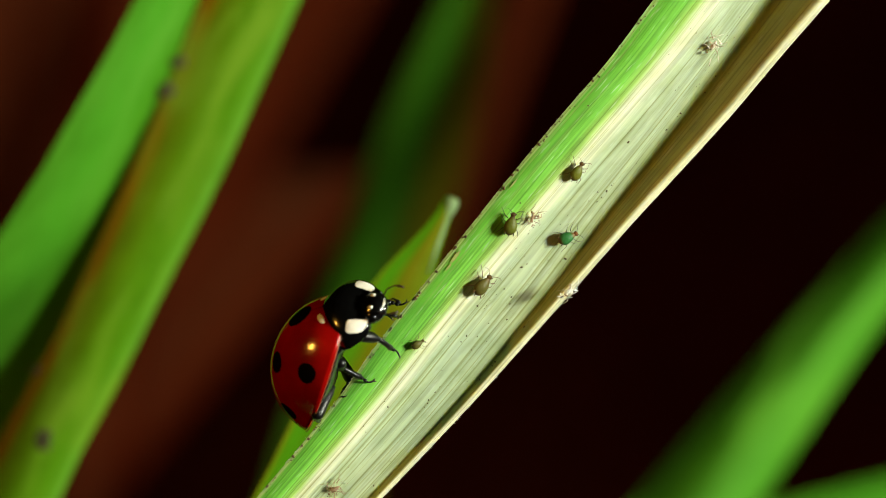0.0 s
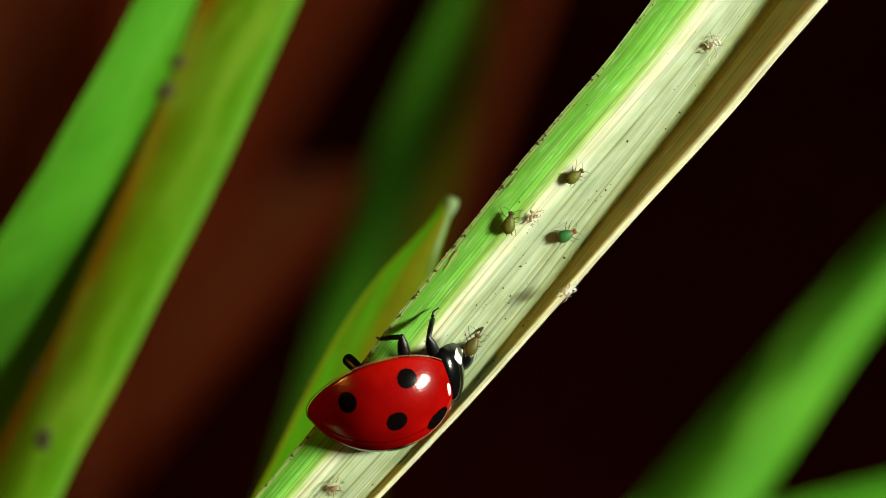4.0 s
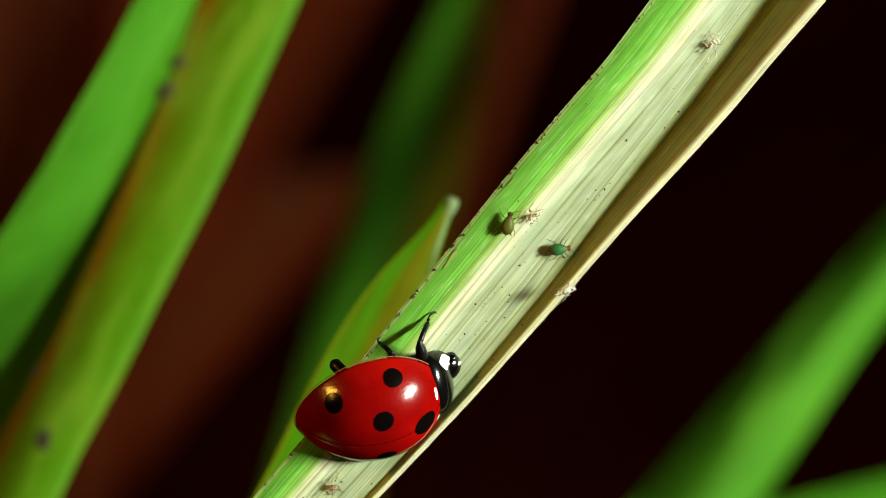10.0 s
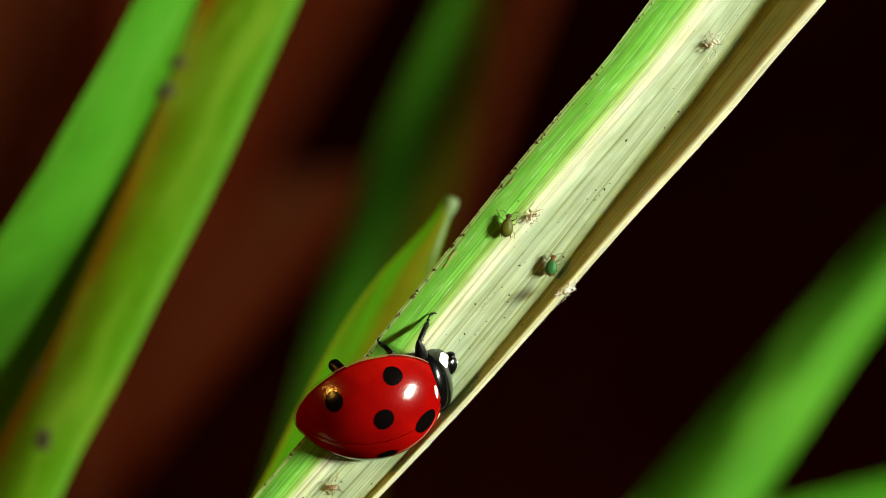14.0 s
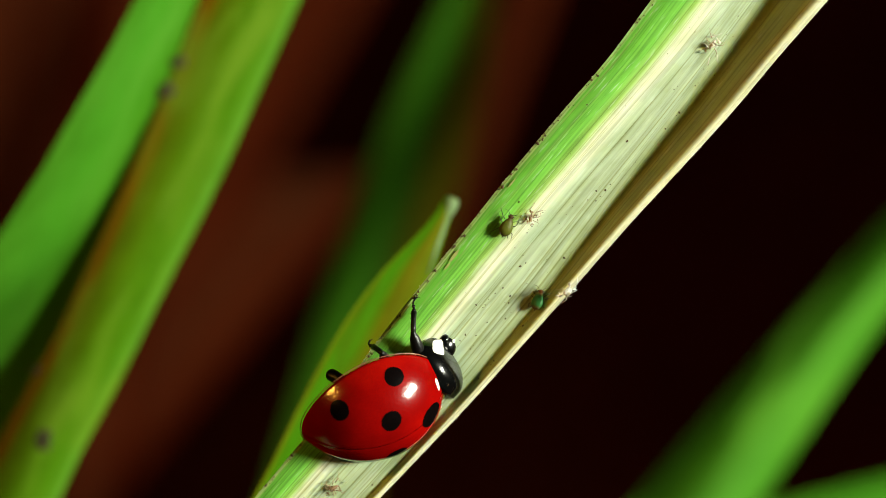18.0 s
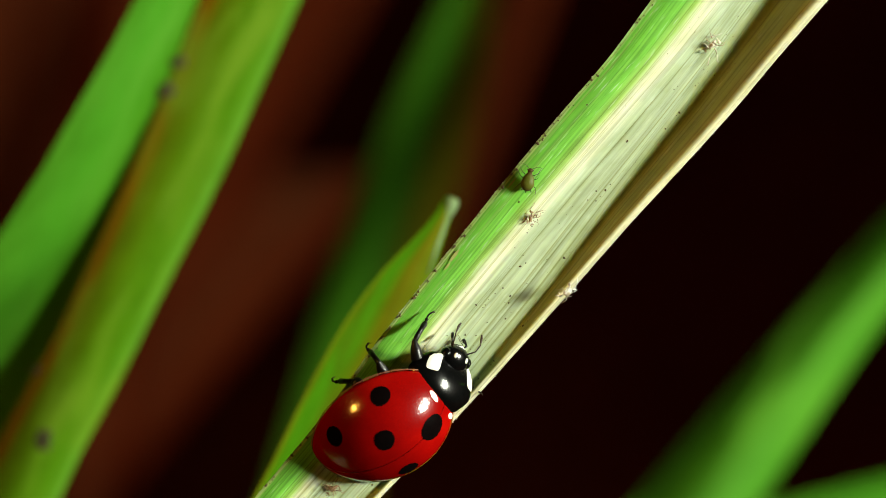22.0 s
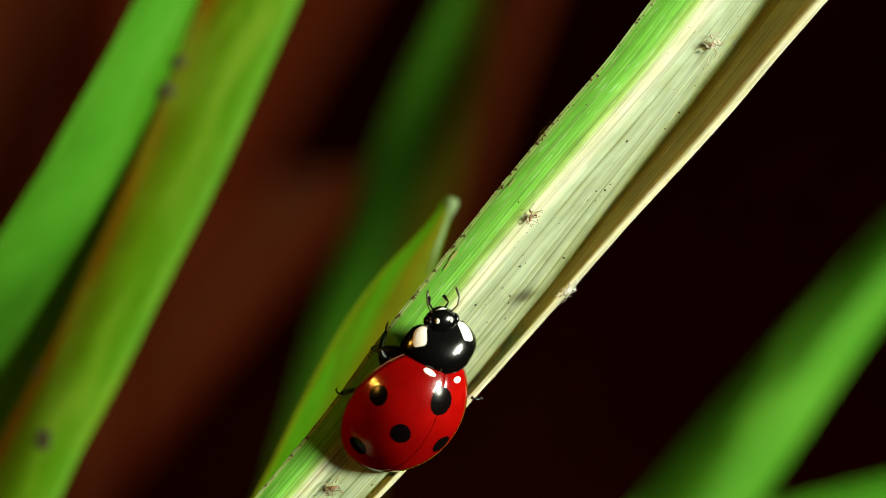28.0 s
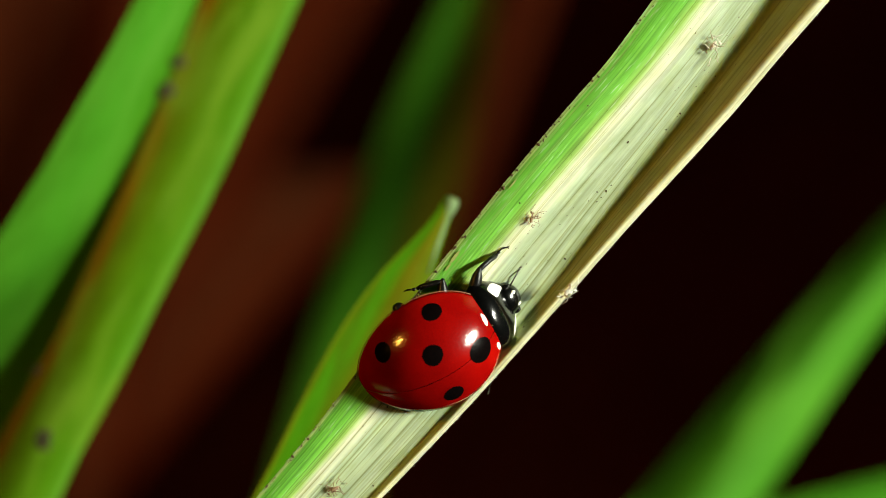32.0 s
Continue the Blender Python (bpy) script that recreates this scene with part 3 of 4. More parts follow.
def pronotum_shape():
    rows, cols, verts = 22, 45, []
    for under in (0, 1):
        for r in range(rows):
            for k in range(cols):
                p = shield_place(math.sin((k / (cols - 1) - 0.5) * math.pi), r / (rows - 1))
                if under:
                    p = Vector((p.x - 0.06, p.y * 0.93, min(p.z - 0.1, 0.62 - NECK.z)))
                verts.append(p)
    n = rows * cols
    faces = [f[::-1] for f in grid_faces(rows, cols)]
    faces += [tuple(i + n for i in f[::-1]) for f in faces]
    rim = [k for k in range(cols)] + [r * cols + cols - 1 for r in range(1, rows)]
    rim += [(rows - 1) * cols + k for k in range(cols - 2, -1, -1)] + [r * cols for r in range(rows - 2, 0, -1)]
    faces += [(a, b, b + n, a + n) for a, b in zip(rim, rim[1:] + rim[:1])]
    return verts, faces


def corner_mark(side):
    """The white front corner of the neck shield, four-sided with round corners."""
    n, verts = 36, []
    for ring, lift in ((0, 0.022), (0.4, 0.022), (0.75, 0.02), (1.0, 0.006)):
        for k in range(n if ring else 1):
            t = k * math.tau / n
            r = ring / (abs(math.cos(t)) ** 5 + abs(math.sin(t)) ** 5) ** 0.2
            a, b = r * math.cos(t), r * math.sin(t)
            verts.append(shield_place(side * min(0.995, 0.72 + 0.145 * a + 0.05 * b), 0.80 + 0.19 * b - 0.07 * a, lift))
    faces = [(0, 1 + k, 1 + (k + 1) % n) for k in range(n)]
    for g in (0, n):
        faces += [(1 + g + k, 1 + g + n + k, 1 + g + n + (k + 1) % n, 1 + g + (k + 1) % n) for k in range(n)]
    return verts, faces if side < 0 else [f[::-1] for f in faces]


pronotum = part("neck_shield", pronotum_shape(), M_BLACK, beetle, "shiny black neck shield with white corners")
for side in (1, -1):
    part("white_corner", corner_mark(side), M_WHITE, pronotum, "white front corner")
head = part("head", egg(Vector((3.82, 0, 0.84)) - NECK, (0.60, 0.69, 0.48), 16, 28), M_BLACK, beetle, "black head with two white marks")
HEAD = Vector((3.82, 0, 0.84)) - NECK
for side in (1, -1):
    part("eye", egg(HEAD + Vector((0.10, side * 0.57, 0.08)), (0.25, 0.17, 0.25), 10, 14), M_BLACK, head)
    part("white_mark", egg(HEAD + Vector((0.20, side * 0.28, 0.36)), (0.13, 0.09, 0.08), 8, 12), M_WHITE, head, "white mark beside the eye")
    base = HEAD + Vector((0.40, side * 0.38, 0.04))
    part("antenna", tube([base, base + Vector((0.3, side * 0.22, 0.14)), base + Vector((0.62, side * 0.30, 0.10)), base + Vector((0.85, side * 0.26, 0.0)), base + Vector((1.0, side * 0.2, -0.06))],
                         [0.035, 0.026, 0.028, 0.055, 0.036], 8), M_CLAW, head, "short dark clubbed antenna")
    jaw = HEAD + Vector((0.42, side * 0.22, -0.22))
    part("palp", tube([jaw, jaw + Vector((0.28, side * 0.18, -0.02)), jaw + Vector((0.40, side * 0.12, -0.22)), jaw + Vector((0.44, side * 0.08, -0.30))], [0.045, 0.04, 0.075, 0.07], 8), M_LEG, head)
part("upper_lip", egg(HEAD + Vector((0.46, 0, -0.08)), (0.16, 0.36, 0.2), 8, 16), M_BLACK, head, "black lip with a pale rim")
part("pale_lip", tube([HEAD + Vector((0.50, -0.30, 0.06)), HEAD + Vector((0.60, 0, 0.08)), HEAD + Vector((0.50, 0.30, 0.06))], [0.03, 0.045, 0.03], 8), M_WHITE, head)

# legs: thigh as the leg itself, shank and foot hinged at the knee
THIGH, SHANK = 1.6, 1.95
SHORT = {"front": 0.78, "mid": 0.78, "hind": 0.90}
HIPS = {"front": Vector((2.35, 0.95, 0.6)), "mid": Vector((1.0, 1.1, 0.55)), "hind": Vector((-0.3, 1.0, 0.55))}


def make_leg(place, side):
    k = SHORT[place]

    def limb(path, radii, sides):
        return tube([Vector(p) * k for p in path], [r * 0.92 for r in radii], sides)

    ends = [0.15, 0.22, 0.25, 0.28, 0.27, 0.21, 0.11, 0.02] if place == "hind" else [0.16, 0.25, 0.28, 0.22, 0.13, 0.11, 0.07, 0.02]
    leg = part("leg", limb([(0, 0, 0), (0.35, 0, 0.03), (0.85, 0, 0.05), (1.35, 0, 0.02), (THIGH, 0, 0), (THIGH + 0.1, 0, 0), (THIGH + 0.17, 0, 0), (THIGH + 0.2, 0, 0)], ends, 12), M_LEG, beetle, "black jointed leg")
    part("shank", limb([(0, 0, 0), (0.3, 0, 0.04), (0.8, 0, 0.03), (1.2, 0, 0)], [0.10, 0.12, 0.11, 0.13], 10), M_LEG, leg)
    foot = join(limb([(1.18, 0, 0), (1.30, 0.0, -0.01), (1.38, 0.01, 0.02)], [0.07, 0.10, 0.05], 8),
                limb([(1.40, 0.01, 0), (1.52, 0.04, -0.02), (1.59, 0.06, 0.0)], [0.05, 0.09, 0.045], 8),
                limb([(1.59, 0.06, 0), (1.74, 0.04, 0.02), (1.86, -0.03, 0.02), (SHANK, -0.12, 0.0)], [0.035, 0.04, 0.04, 0.035], 8))
    part("foot", foot, M_LEG, leg, "jointed black foot")
    for path in ([(SHANK, -0.12, 0), (1.98, -0.22, 0.0), (1.95, -0.30, -0.05)], [(SHANK, -0.12, 0), (2.04, -0.14, 0.0), (2.10, -0.20, -0.05)]):
        part("claw", limb(path, [0.032, 0.025, 0.01], 6), M_CLAW, leg, "curved brown claw")
    for u in (0.45, 0.75, 1.02):
        part("spine", limb([(u, 0.09, 0.02), (u + 0.10, 0.17, 0.04), (u + 0.16, 0.20, 0.05)], [0.016, 0.010, 0.004], 5), M_CLAW, leg)
    return leg


LEGS = {(place, side): make_leg(place, side) for place in HIPS for side in (1, -1)}


# ---- aphids and their shed skins; forward is x, up is z
def limb_set(long, wide, spread, rng):
    out = []
    for side in (1, -1):
        for x, reach in ((0.22, 0.55), (0.02, 0.42), (-0.14, -0.62)):
            a = Vector((x * long, side * wide * 0.32, 0.26 * long))
            knee = a + Vector((reach * 0.22 * long, side * 0.18 * spread * long, 0.10 * long))
            foot = a + Vector((reach * 0.70 * long, side * 0.32 * spread * long, -0.27 * long))
            out.append(((a, knee, foot), (0.022 * long, 0.015 * long, 0.008 * long)))
    return out


def aphid(label, long, skin, limbs, wide=0.52, tall=0.42, group="aphids on the blade"):
    rng = random.Random(int(long * 1000))
    thing = tagged(new("aphid"), label, "aphid", group)
    thing.empty_display_size = 0.0005

    def pear(p):
        q = Vector(p)
        k = 0.80 - 0.28 * q.x - 0.16 * q.x**2
        q.y, q.z = q.y * k * 1.15, q.z * k * 1.1
        return q

    part("body", egg((-0.05 * long, 0, 0.36 * long), (0.46 * long, wide * long * 0.60, tall * long * 0.5), 12, 18, pear), skin, thing, "plump pear-shaped body")
    part("head", egg((0.42 * long, 0, 0.34 * long), (0.11 * long, 0.13 * long, 0.09 * long), 8, 12), skin, thing, "small head")
    for side in (1, -1):
        part("eye", egg((0.45 * long, side * 0.12 * long, 0.37 * long), (0.035 * long,) * 3, 6, 8), M_APHID_DARK, thing)
        root = Vector((0.5 * long, side * 0.07 * long, 0.36 * long))
        part("antenna", tube([root, root + Vector((0.12, side * 0.16, 0.08)) * long, root + Vector((0.16, side * 0.30, 0.10)) * long, root + Vector((0.12, side * 0.42, 0.08)) * long],
                             [0.014 * long, 0.011 * long, 0.008 * long, 0.005 * long], 6), limbs, thing)
        tail = Vector((-0.36 * long, side * 0.17 * long, 0.43 * long))
        part("tail_tube", tube([tail, tail + Vector((-0.14, side * 0.05, 0.06)) * long], [0.026 * long, 0.020 * long], 6), limbs, thing)
    part("tail", tube([(-0.46 * long, 0, 0.34 * long), (-0.58 * long, 0, 0.33 * long)], [0.04 * long, 0.012 * long], 6), limbs, thing)
    for path, radii in limb_set(long, wide, 1.0, rng):
        part("leg", tube(path, radii, 6), limbs, thing)
    return thing


def shed_skin(x, y, long, turn, label, pale, limbs, spread=1.0, bulk=1.0):
    rng = random.Random(int(x))
    thing = tagged(new("shed_skin"), label, "insect skin", "shed skins on the blade")
    bits = [egg((0, 0, 0.30 * long), (0.28 * long, 0.10 * bulk * long, 0.09 * bulk * long), 8, 12)]
    for _ in range(12):
        a = Vector((rng.gauss(0, 0.28) * long, rng.gauss(0, 0.18) * long, rng.uniform(0.1, 0.55) * long))
        b = a + Vector((rng.gauss(0, 0.16), rng.gauss(0, 0.16), rng.gauss(0, 0.1))) * long
        c = b + Vector((rng.gauss(0, 0.12), rng.gauss(0, 0.12), rng.gauss(0, 0.1))) * long
        bits.append(tube([a, b, c], [0.02 * long, 0.016 * long, 0.008 * long], 5))
    for _ in range(16):
        c = (rng.gauss(0, 0.26) * long, rng.gauss(0, 0.16) * long, rng.uniform(0.12, 0.6) * long)
        lump = egg((0, 0, 0), (rng.uniform(0.06, 0.18) * long, rng.uniform(0.03, 0.08) * bulk * long, rng.uniform(0.006, 0.02) * long), 5, 7)
        spin = Euler((rng.uniform(0, 6), rng.uniform(0, 6), rng.uniform(0, 6))).to_matrix()
        bits.append(([spin @ v + Vector(c) for v in lump[0]], lump[1]))
    part("husk", join(*bits), pale, thing, "crumpled empty body skin")
    for path, radii in limb_set(long, 0.4, spread * rng.uniform(0.8, 1.2), rng):
        wob = Vector((rng.uniform(-0.15, 0.15), rng.uniform(-0.15, 0.15), rng.uniform(0.0, 0.2))) * long
        part("leg", tube([path[0], path[1] + wob, path[2] + wob * 0.7], radii, 5), limbs, thing)
    return thing, (x, y, turn)


A1 = aphid("green aphid with dark legs, later dropping off the blade", 0.8, M_APHID, M_AMBER)
A2 = aphid("dark green aphid that climbs over the margin", 0.9, M_APHID_DEEP, M_APHID_DARK)
A3 = aphid("blue-green aphid walking down to the curled rim", 0.82, M_APHID_TEAL, M_APHID_DARK)
A4 = aphid("tan-green aphid seized by the beetle", 0.95, M_APHID_TAN, M_AMBER)
A5 = aphid("tiny tan aphid nymph on the pale blade", 0.55, M_APHID_TAN, M_AMBER)
SKINS = [shed_skin(1258, 76, 0.75, 60, "pale crumpled shed aphid skin on the blade", M_HUSK, M_HUSK_LEG),
         shed_skin(935, 382, 0.62, 80, "thin brown shed aphid skin on the blade", M_HUSK_LEG, M_HUSK_LEG),
         shed_skin(999.5, 511, 0.72, 35, "white shed aphid skin caught on the rim", M_HUSK_WHITE, M_HUSK, 0.6, 2.0),
         shed_skin(588, 860, 0.7, 30, "pale brown shed aphid skin near the stem", M_HUSK_LEG, M_HUSK_LEG)]

# ---- what moves
# seconds, place of the beetle's middle, its turn, and the turn of its neck
BEETLE = (
    (0, -5.43, -4.18, -83.3, -34.9, 69.8, -20, 38),
    (0.8, -5.28, -4.08, -77.4, -37.8, 60.5, -13, 38),
    (1.4, -5.18, -3.77, -56.2, -49.1, 45.1, -5, 38),
    (1.7, -5.08, -3.91, -39.4, -33.8, 34.1, 5, 28),
    (2, -2.09, -6.02, 27.4, -16.4, 46.2, 18, 18),
    (2.2, -1.76, -5.94, 53.8, 7.9, 18.1, 14, 30),
    (2.5, -0.85, -5.72, 56.7, 17.2, 28.1, 18, 42),
    (3, -1.24, -6.16, 50.3, 21.1, 17.3, 16, 30),
    (3.5, -1.85, -6.42, 59.1, 11.0, 13.3, 2, 32),
    (5.5, -2.38, -6.72, 45.5, 6.1, 12.1, 6, 34),
    (6, -2.45, -6.78, 46.0, 7.5, 12.5, 7.5, 35),
    (9, -2.59, -6.72, 46.8, 7.9, 12.4, 7, 32),
    (13, -2.57, -6.67, 45.6, 8.1, 12.8, 5, 35),
    (17, -2.53, -6.60, 46.0, 8.8, 14.7, 8, 35),
    (17.5, -2.33, -6.66, 50.6, 9.7, 20.3, 16, 38),
    (18, -2.36, -6.68, 50.0, 10.6, 21.6, 24, 38),
    (18.3, -1.04, -5.98, 45.2, 17.0, 29.2, 10, 10),
    (18.7, -0.43, -5.40, 28.7, 17.5, 28.9, 0, -6),
    (19, -0.09, -5.44, 26.1, 14.8, 30.7, 0, -7),
    (19.5, -1.48, -6.88, 36.8, 2.0, 23.1, 5, 3),
    (20, -1.96, -7.24, 47.1, -5.7, 26.0, 13, 21),
    (23, -2.13, -7.43, 40.8, -9.4, 30.4, 18, 25),
    (25.5, -2.12, -7.44, 39.6, -9.8, 30.9, 18, 25),
    (27.5, -1.79, -7.46, 43.6, -16.4, 47.7, 24, 22),
    (28, -1.25, -6.81, 40.3, -24.5, 54.5, 24, 18),
    (28.5, -0.75, -5.94, 35.2, -21.6, 54.9, 20, 17),
    (29, -0.58, -5.09, 39.9, -12.4, 45.0, 17, 17),
    (29.7, -0.17, -4.56, 33.0, 6.6, 20.6, 18, 12),
    (30, -0.23, -4.52, 21.8, 14.9, 6.4, 19, 9),
    (30.5, -0.30, -4.55, 34.5, 1.7, 25.2, 22, 17),
    (31, -0.29, -4.51, 33.4, 0.4, 25.9, 25, 25),
    (32, -0.26, -4.44, 31.1, -2.1, 27.4, 1, 29),
)
# how far the blade and all on it sway: seconds, right, down
SWAY = ((0, 3.6, 3.4), (1, 2.8, 2.6), (1.5, 1.8, 1.4), (2, 0, 0), (2.5, 3.5, 3.2), (3, 3, 2.8), (3.5, 2, 2.2), (5.5, 1.8, 1.6), (6.5, 1.5, 1.4), (7, 0.2, 0.2),
        (8, 1.3, 1.4), (9, 0.8, 1.3), (10, 0.1, 0.2), (14.5, 0, 0.2), (16.5, 1.4, 1.5), (18, 1.4, 1.7), (18.5, 3, 3), (19, 3.6, 4.2), (19.5, 1, 1.8),
        (20, 1.5, 1.8), (25.5, 1.3, 2), (27.5, 1.9, 3), (28, 0.9, 1.8), (29, 1.9, 2.4), (30, 3.5, 4), (31, 2.9, 3.5), (32, 2.8, 3.5))


def mix_rows(rows, t):
    for a, b in zip(rows, rows[1:]):
        if t <= b[0]:
            k = max(0, (t - a[0]) / (b[0] - a[0]))
            return [lerp(p, q, k) for p, q in zip(a, b)]
    return list(rows[-1])


def sway(t):
    _, x, y = mix_rows(SWAY, t)
    return Vector((x * GRAIN, -y * GRAIN, 0)) * MM


# height of the beetle's middle over the blade: low while it clings to the margin
DEEP = ((0, 1.1), (0.8, 1.15), (1.4, 1.2), (1.7, 1.3), (2.0, 1.15), (18.0, 1.1), (18.3, 1.6), (18.7, 1.9), (19.0, 1.9), (19.5, 1.7), (20.0, 1.2), (29.0, 1.2), (29.7, 1.7), (30.0, 1.9), (30.5, 1.4), (32, 1.2))


def beetle_pose(t):
    for a, b in zip(BEETLE, BEETLE[1:]):
        if t <= b[0]:
            k = max(0, (t - a[0]) / (b[0] - a[0]))
            break
    turn = [pose(0, 0, 0, *r[3:6]).to_quaternion() for r in (a, b)]
    q = turn[0].slerp(turn[1], k)
    w = mix_rows(DEEP, t)[1]
    far = (REACH / MM - w) / (REACH / MM - 2)
    place = Vector((lerp(a[1], b[1], k) * far, lerp(a[2], b[2], k) * far, w)) * MM
    return STAGE @ Matrix.LocRotScale(place, q, None) @ Matrix.Translation((0, 0, -MIDDLE * MM))


# where the feet stand, in layout places: seconds, then front, mid and hind of its left side
LEFT_FEET = (
    (0, (715, 536), (690, 560), (600, 700)),
    (1.7, (742, 500), (690, 560), (560, 690)),
    (2.0, (690, 562), (655, 578), (562, 653)),
    (2.2, (825, 505), (673, 579), (609, 616)),
    (2.5, (821, 473), (674, 592), (624, 638)),
    (3.0, (799, 528), (669, 599), (627, 638)),
    (3.5, (773, 545), (668, 600), (622, 622)),
    (5.5, (764, 553), (667, 600), (600, 640)),
    (17, (762, 553), (667, 600), (598, 642)),
    (17.5, (723, 560), (653, 593), (596, 654)),
    (18, (732, 526), (650, 605), (592, 656)),
    (18.3, (843, 484), (646, 614), (587, 673)),
    (18.5, (881, 501), (652, 606), (588, 678)),
    (18.7, (905, 560), (660, 600), (588, 682)),
    (19, (908, 562), (665, 610), (590, 688)),
    (19.3, (940, 545), (660, 615), (595, 682)),
    (19.5, (916, 560), (655, 619), (600, 678)),
    (20, (762, 544), (650, 608), (588, 668)),
    (25.5, (764, 544), (650, 608), (586, 672)),
    (27.5, (682, 570), (658, 616), (594, 697)),
    (28, (682, 572), (656, 614), (594, 694)),
    (28.5, (722, 505), (690, 560), (605, 660)),
    (29, (718, 471), (698, 538), (623, 628)),
    (29.7, (892, 433), (684, 548), (668, 574)),
    (30, (891, 433), (674, 545), (664, 575)),
    (30.5, (891, 433), (712, 508), (660, 575)),
    (32, (890, 433), (715, 512), (672, 600)),
)
RIGHT_FEET = (
    (0, (712, 603), (655, 675), (560, 744)),
    (0.8, (712, 604), (652, 680), (564, 744)),
    (1.4, (730, 615), (640, 715), (566, 776)),
    (1.7, (740, 625), (672, 728), (566, 780)),
    (2.0, (815, 680), (760, 745), (640, 790)),
    (5.5, (818, 700), (740, 780), (640, 815)),
    (17, (818, 700), (740, 780), (640, 815)),
    (18, (818, 700), (740, 780), (640, 815)),
    (18.3, (872, 690), (800, 735), (690, 790)),
    (19, (880, 645), (800, 705), (596, 758)),
    (19.5, (880, 640), (760, 745), (640, 800)),
    (20, (850, 690), (740, 765), (640, 820)),
    (25.5, (850, 708), (738, 768), (640, 825)),
    (27.5, (846, 705), (745, 760), (660, 820)),
    (28, (847, 705), (760, 745), (660, 810)),
    (29, (850, 650), (830, 690), (690, 770)),
    (30, (930, 640), (860, 690), (720, 740)),
    (32, (948, 553), (860, 690), (690, 705)),
)


def foot_place(feet, index, t):
    for a, b in zip(feet, feet[1:]):
        if t <= b[0]:
            k = max(0, (t - a[0]) / (b[0] - a[0]))
            x, y = (lerp(p, q, k) for p, q in zip(a[1 + index], b[1 + index]))
            break
    place, normal = MAIN.surface(x, y)
    return (place + normal * 0.06) * MM + sway(t)


def frame_of(x, up):
    x = x.normalized()
    y = up.cross(x).normalized()
    return Matrix((x, y, x.cross(y))).transposed().to_4x4()


# which way the knees point
KNEES = {"front": (-0.3, 0.6, 0.25), "hind": (0.35, 0.85, 0.2)}
FRONT_RIGHT_KNEE = ((0, 0.4, 0.1, -0.1), (25.6, 0.4, 0.1, -0.1), (27.4, -0.4, -0.6, -0.4), (28.2, -0.4, -0.6, -0.4), (29, 0.4, 0.1, -0.1), (32, 0.4, 0.1, -0.1))
MID_KNEE = ((0, 0.2, 0.0, 1.0), (2.8, 0.2, 0.0, 1.0), (3.0, 0.6, 0.2, 0.6), (3.6, 0.6, 0.2, 0.6), (5.0, 0.2, 0.0, 1.0), (28.5, 0.2, 0.0, 1.0), (29.0, 0.8, 0.3, -0.2), (32, 0.85, 0.25, 0.0))
# how far the hind legs are drawn in, so that only the knees stand out
TUCKED = ((0, 0.0), (2.2, 0.0), (3.0, 1.0), (18.1, 1.0), (18.5, 0.0), (32, 0.0))


def leg_rows(place, side, times):
    """Thigh and shank turned so that the foot reaches its stand."""
    hip = HIPS[place].copy()
    hip.y *= side
    feet, index = (LEFT_FEET, RIGHT_FEET)[side < 0], ("front", "mid", "hind").index(place)
    thigh, shank = [], []
    upper, under = THIGH * SHORT[place], SHANK * SHORT[place]
    for t in times:
        goal = (beetle_pose(t).inverted() @ (STAGE @ foot_place(feet, index, t))) / MM
        goal.z = max(goal.z, -1.2 if t > 1.8 else -2.4)
        way = goal - hip
        least = -1.6 if place == "hind" else 0.15 if t > 1.8 else -1.2
        if way.y * side < least:
            way.y = least * side
        far = min(max(way.length, 0.9), upper + under - 0.08)
        way.normalize()
        bend = math.acos(max(-1, min(1, (upper**2 + far**2 - under**2) / (2 * upper * far))))
        up = Vector(mix_rows(MID_KNEE, t)[1:] if place == "mid" else mix_rows(FRONT_RIGHT_KNEE, t)[1:] if place == "front" and side < 0 else KNEES[place])
        up.y *= side
        up = (up - way * up.dot(way)).normalized()
        knee = way * (math.cos(bend) * upper) + up * (math.sin(bend) * upper)
        lower = way * far - knee
        m, n = frame_of(knee, up), frame_of(lower, up)
        tuck = mix_rows(TUCKED, t)[1] if place == "hind" else 0
        if tuck:
            up = Vector((-0.5, 0.1 * side, 0.85))
            up = (up - way * up.dot(way)).normalized()
            a, b = frame_of(way, up), frame_of(Vector((0.35, -0.93 * side, 0.05)), up)
            m, n = (p.to_quaternion().slerp(q.to_quaternion(), tuck).to_matrix().to_4x4() for p, q in ((m, a), (n, b)))
        thigh.append((t, Matrix.Translation((hip - Vector((0, 0.36 * side * tuck, 0))) * MM) @ m))
        shank.append((t, Matrix.Translation((upper * MM, 0, 0)) @ (m.inverted() @ n).to_3x3().to_4x4()))
    return thigh, shank


def on_blade(x, y, turn, t, lift=0.0, tip=0.0):
    """A pose on the blade's face: turn is the heading, degrees from right."""
    place, up = MAIN.surface(x, y)
    f = Vector((math.cos(radians(turn)), math.sin(radians(turn)), 0))
    m = frame_of(f - up * f.dot(up), up) @ pose(0, 0, 0, 0, tip, 0)
    return STAGE @ Matrix.Translation((place + up * lift) * MM + sway(t)) @ m


def at_mouth(t, x=5.05, y=0.15, z=0.55, turn=0):
    return beetle_pose(t) @ neck_pose(t) @ Matrix.Translation((Vector((x, y, z)) - NECK) * MM) @ pose(0, 0, 0, 20, -30, turn)


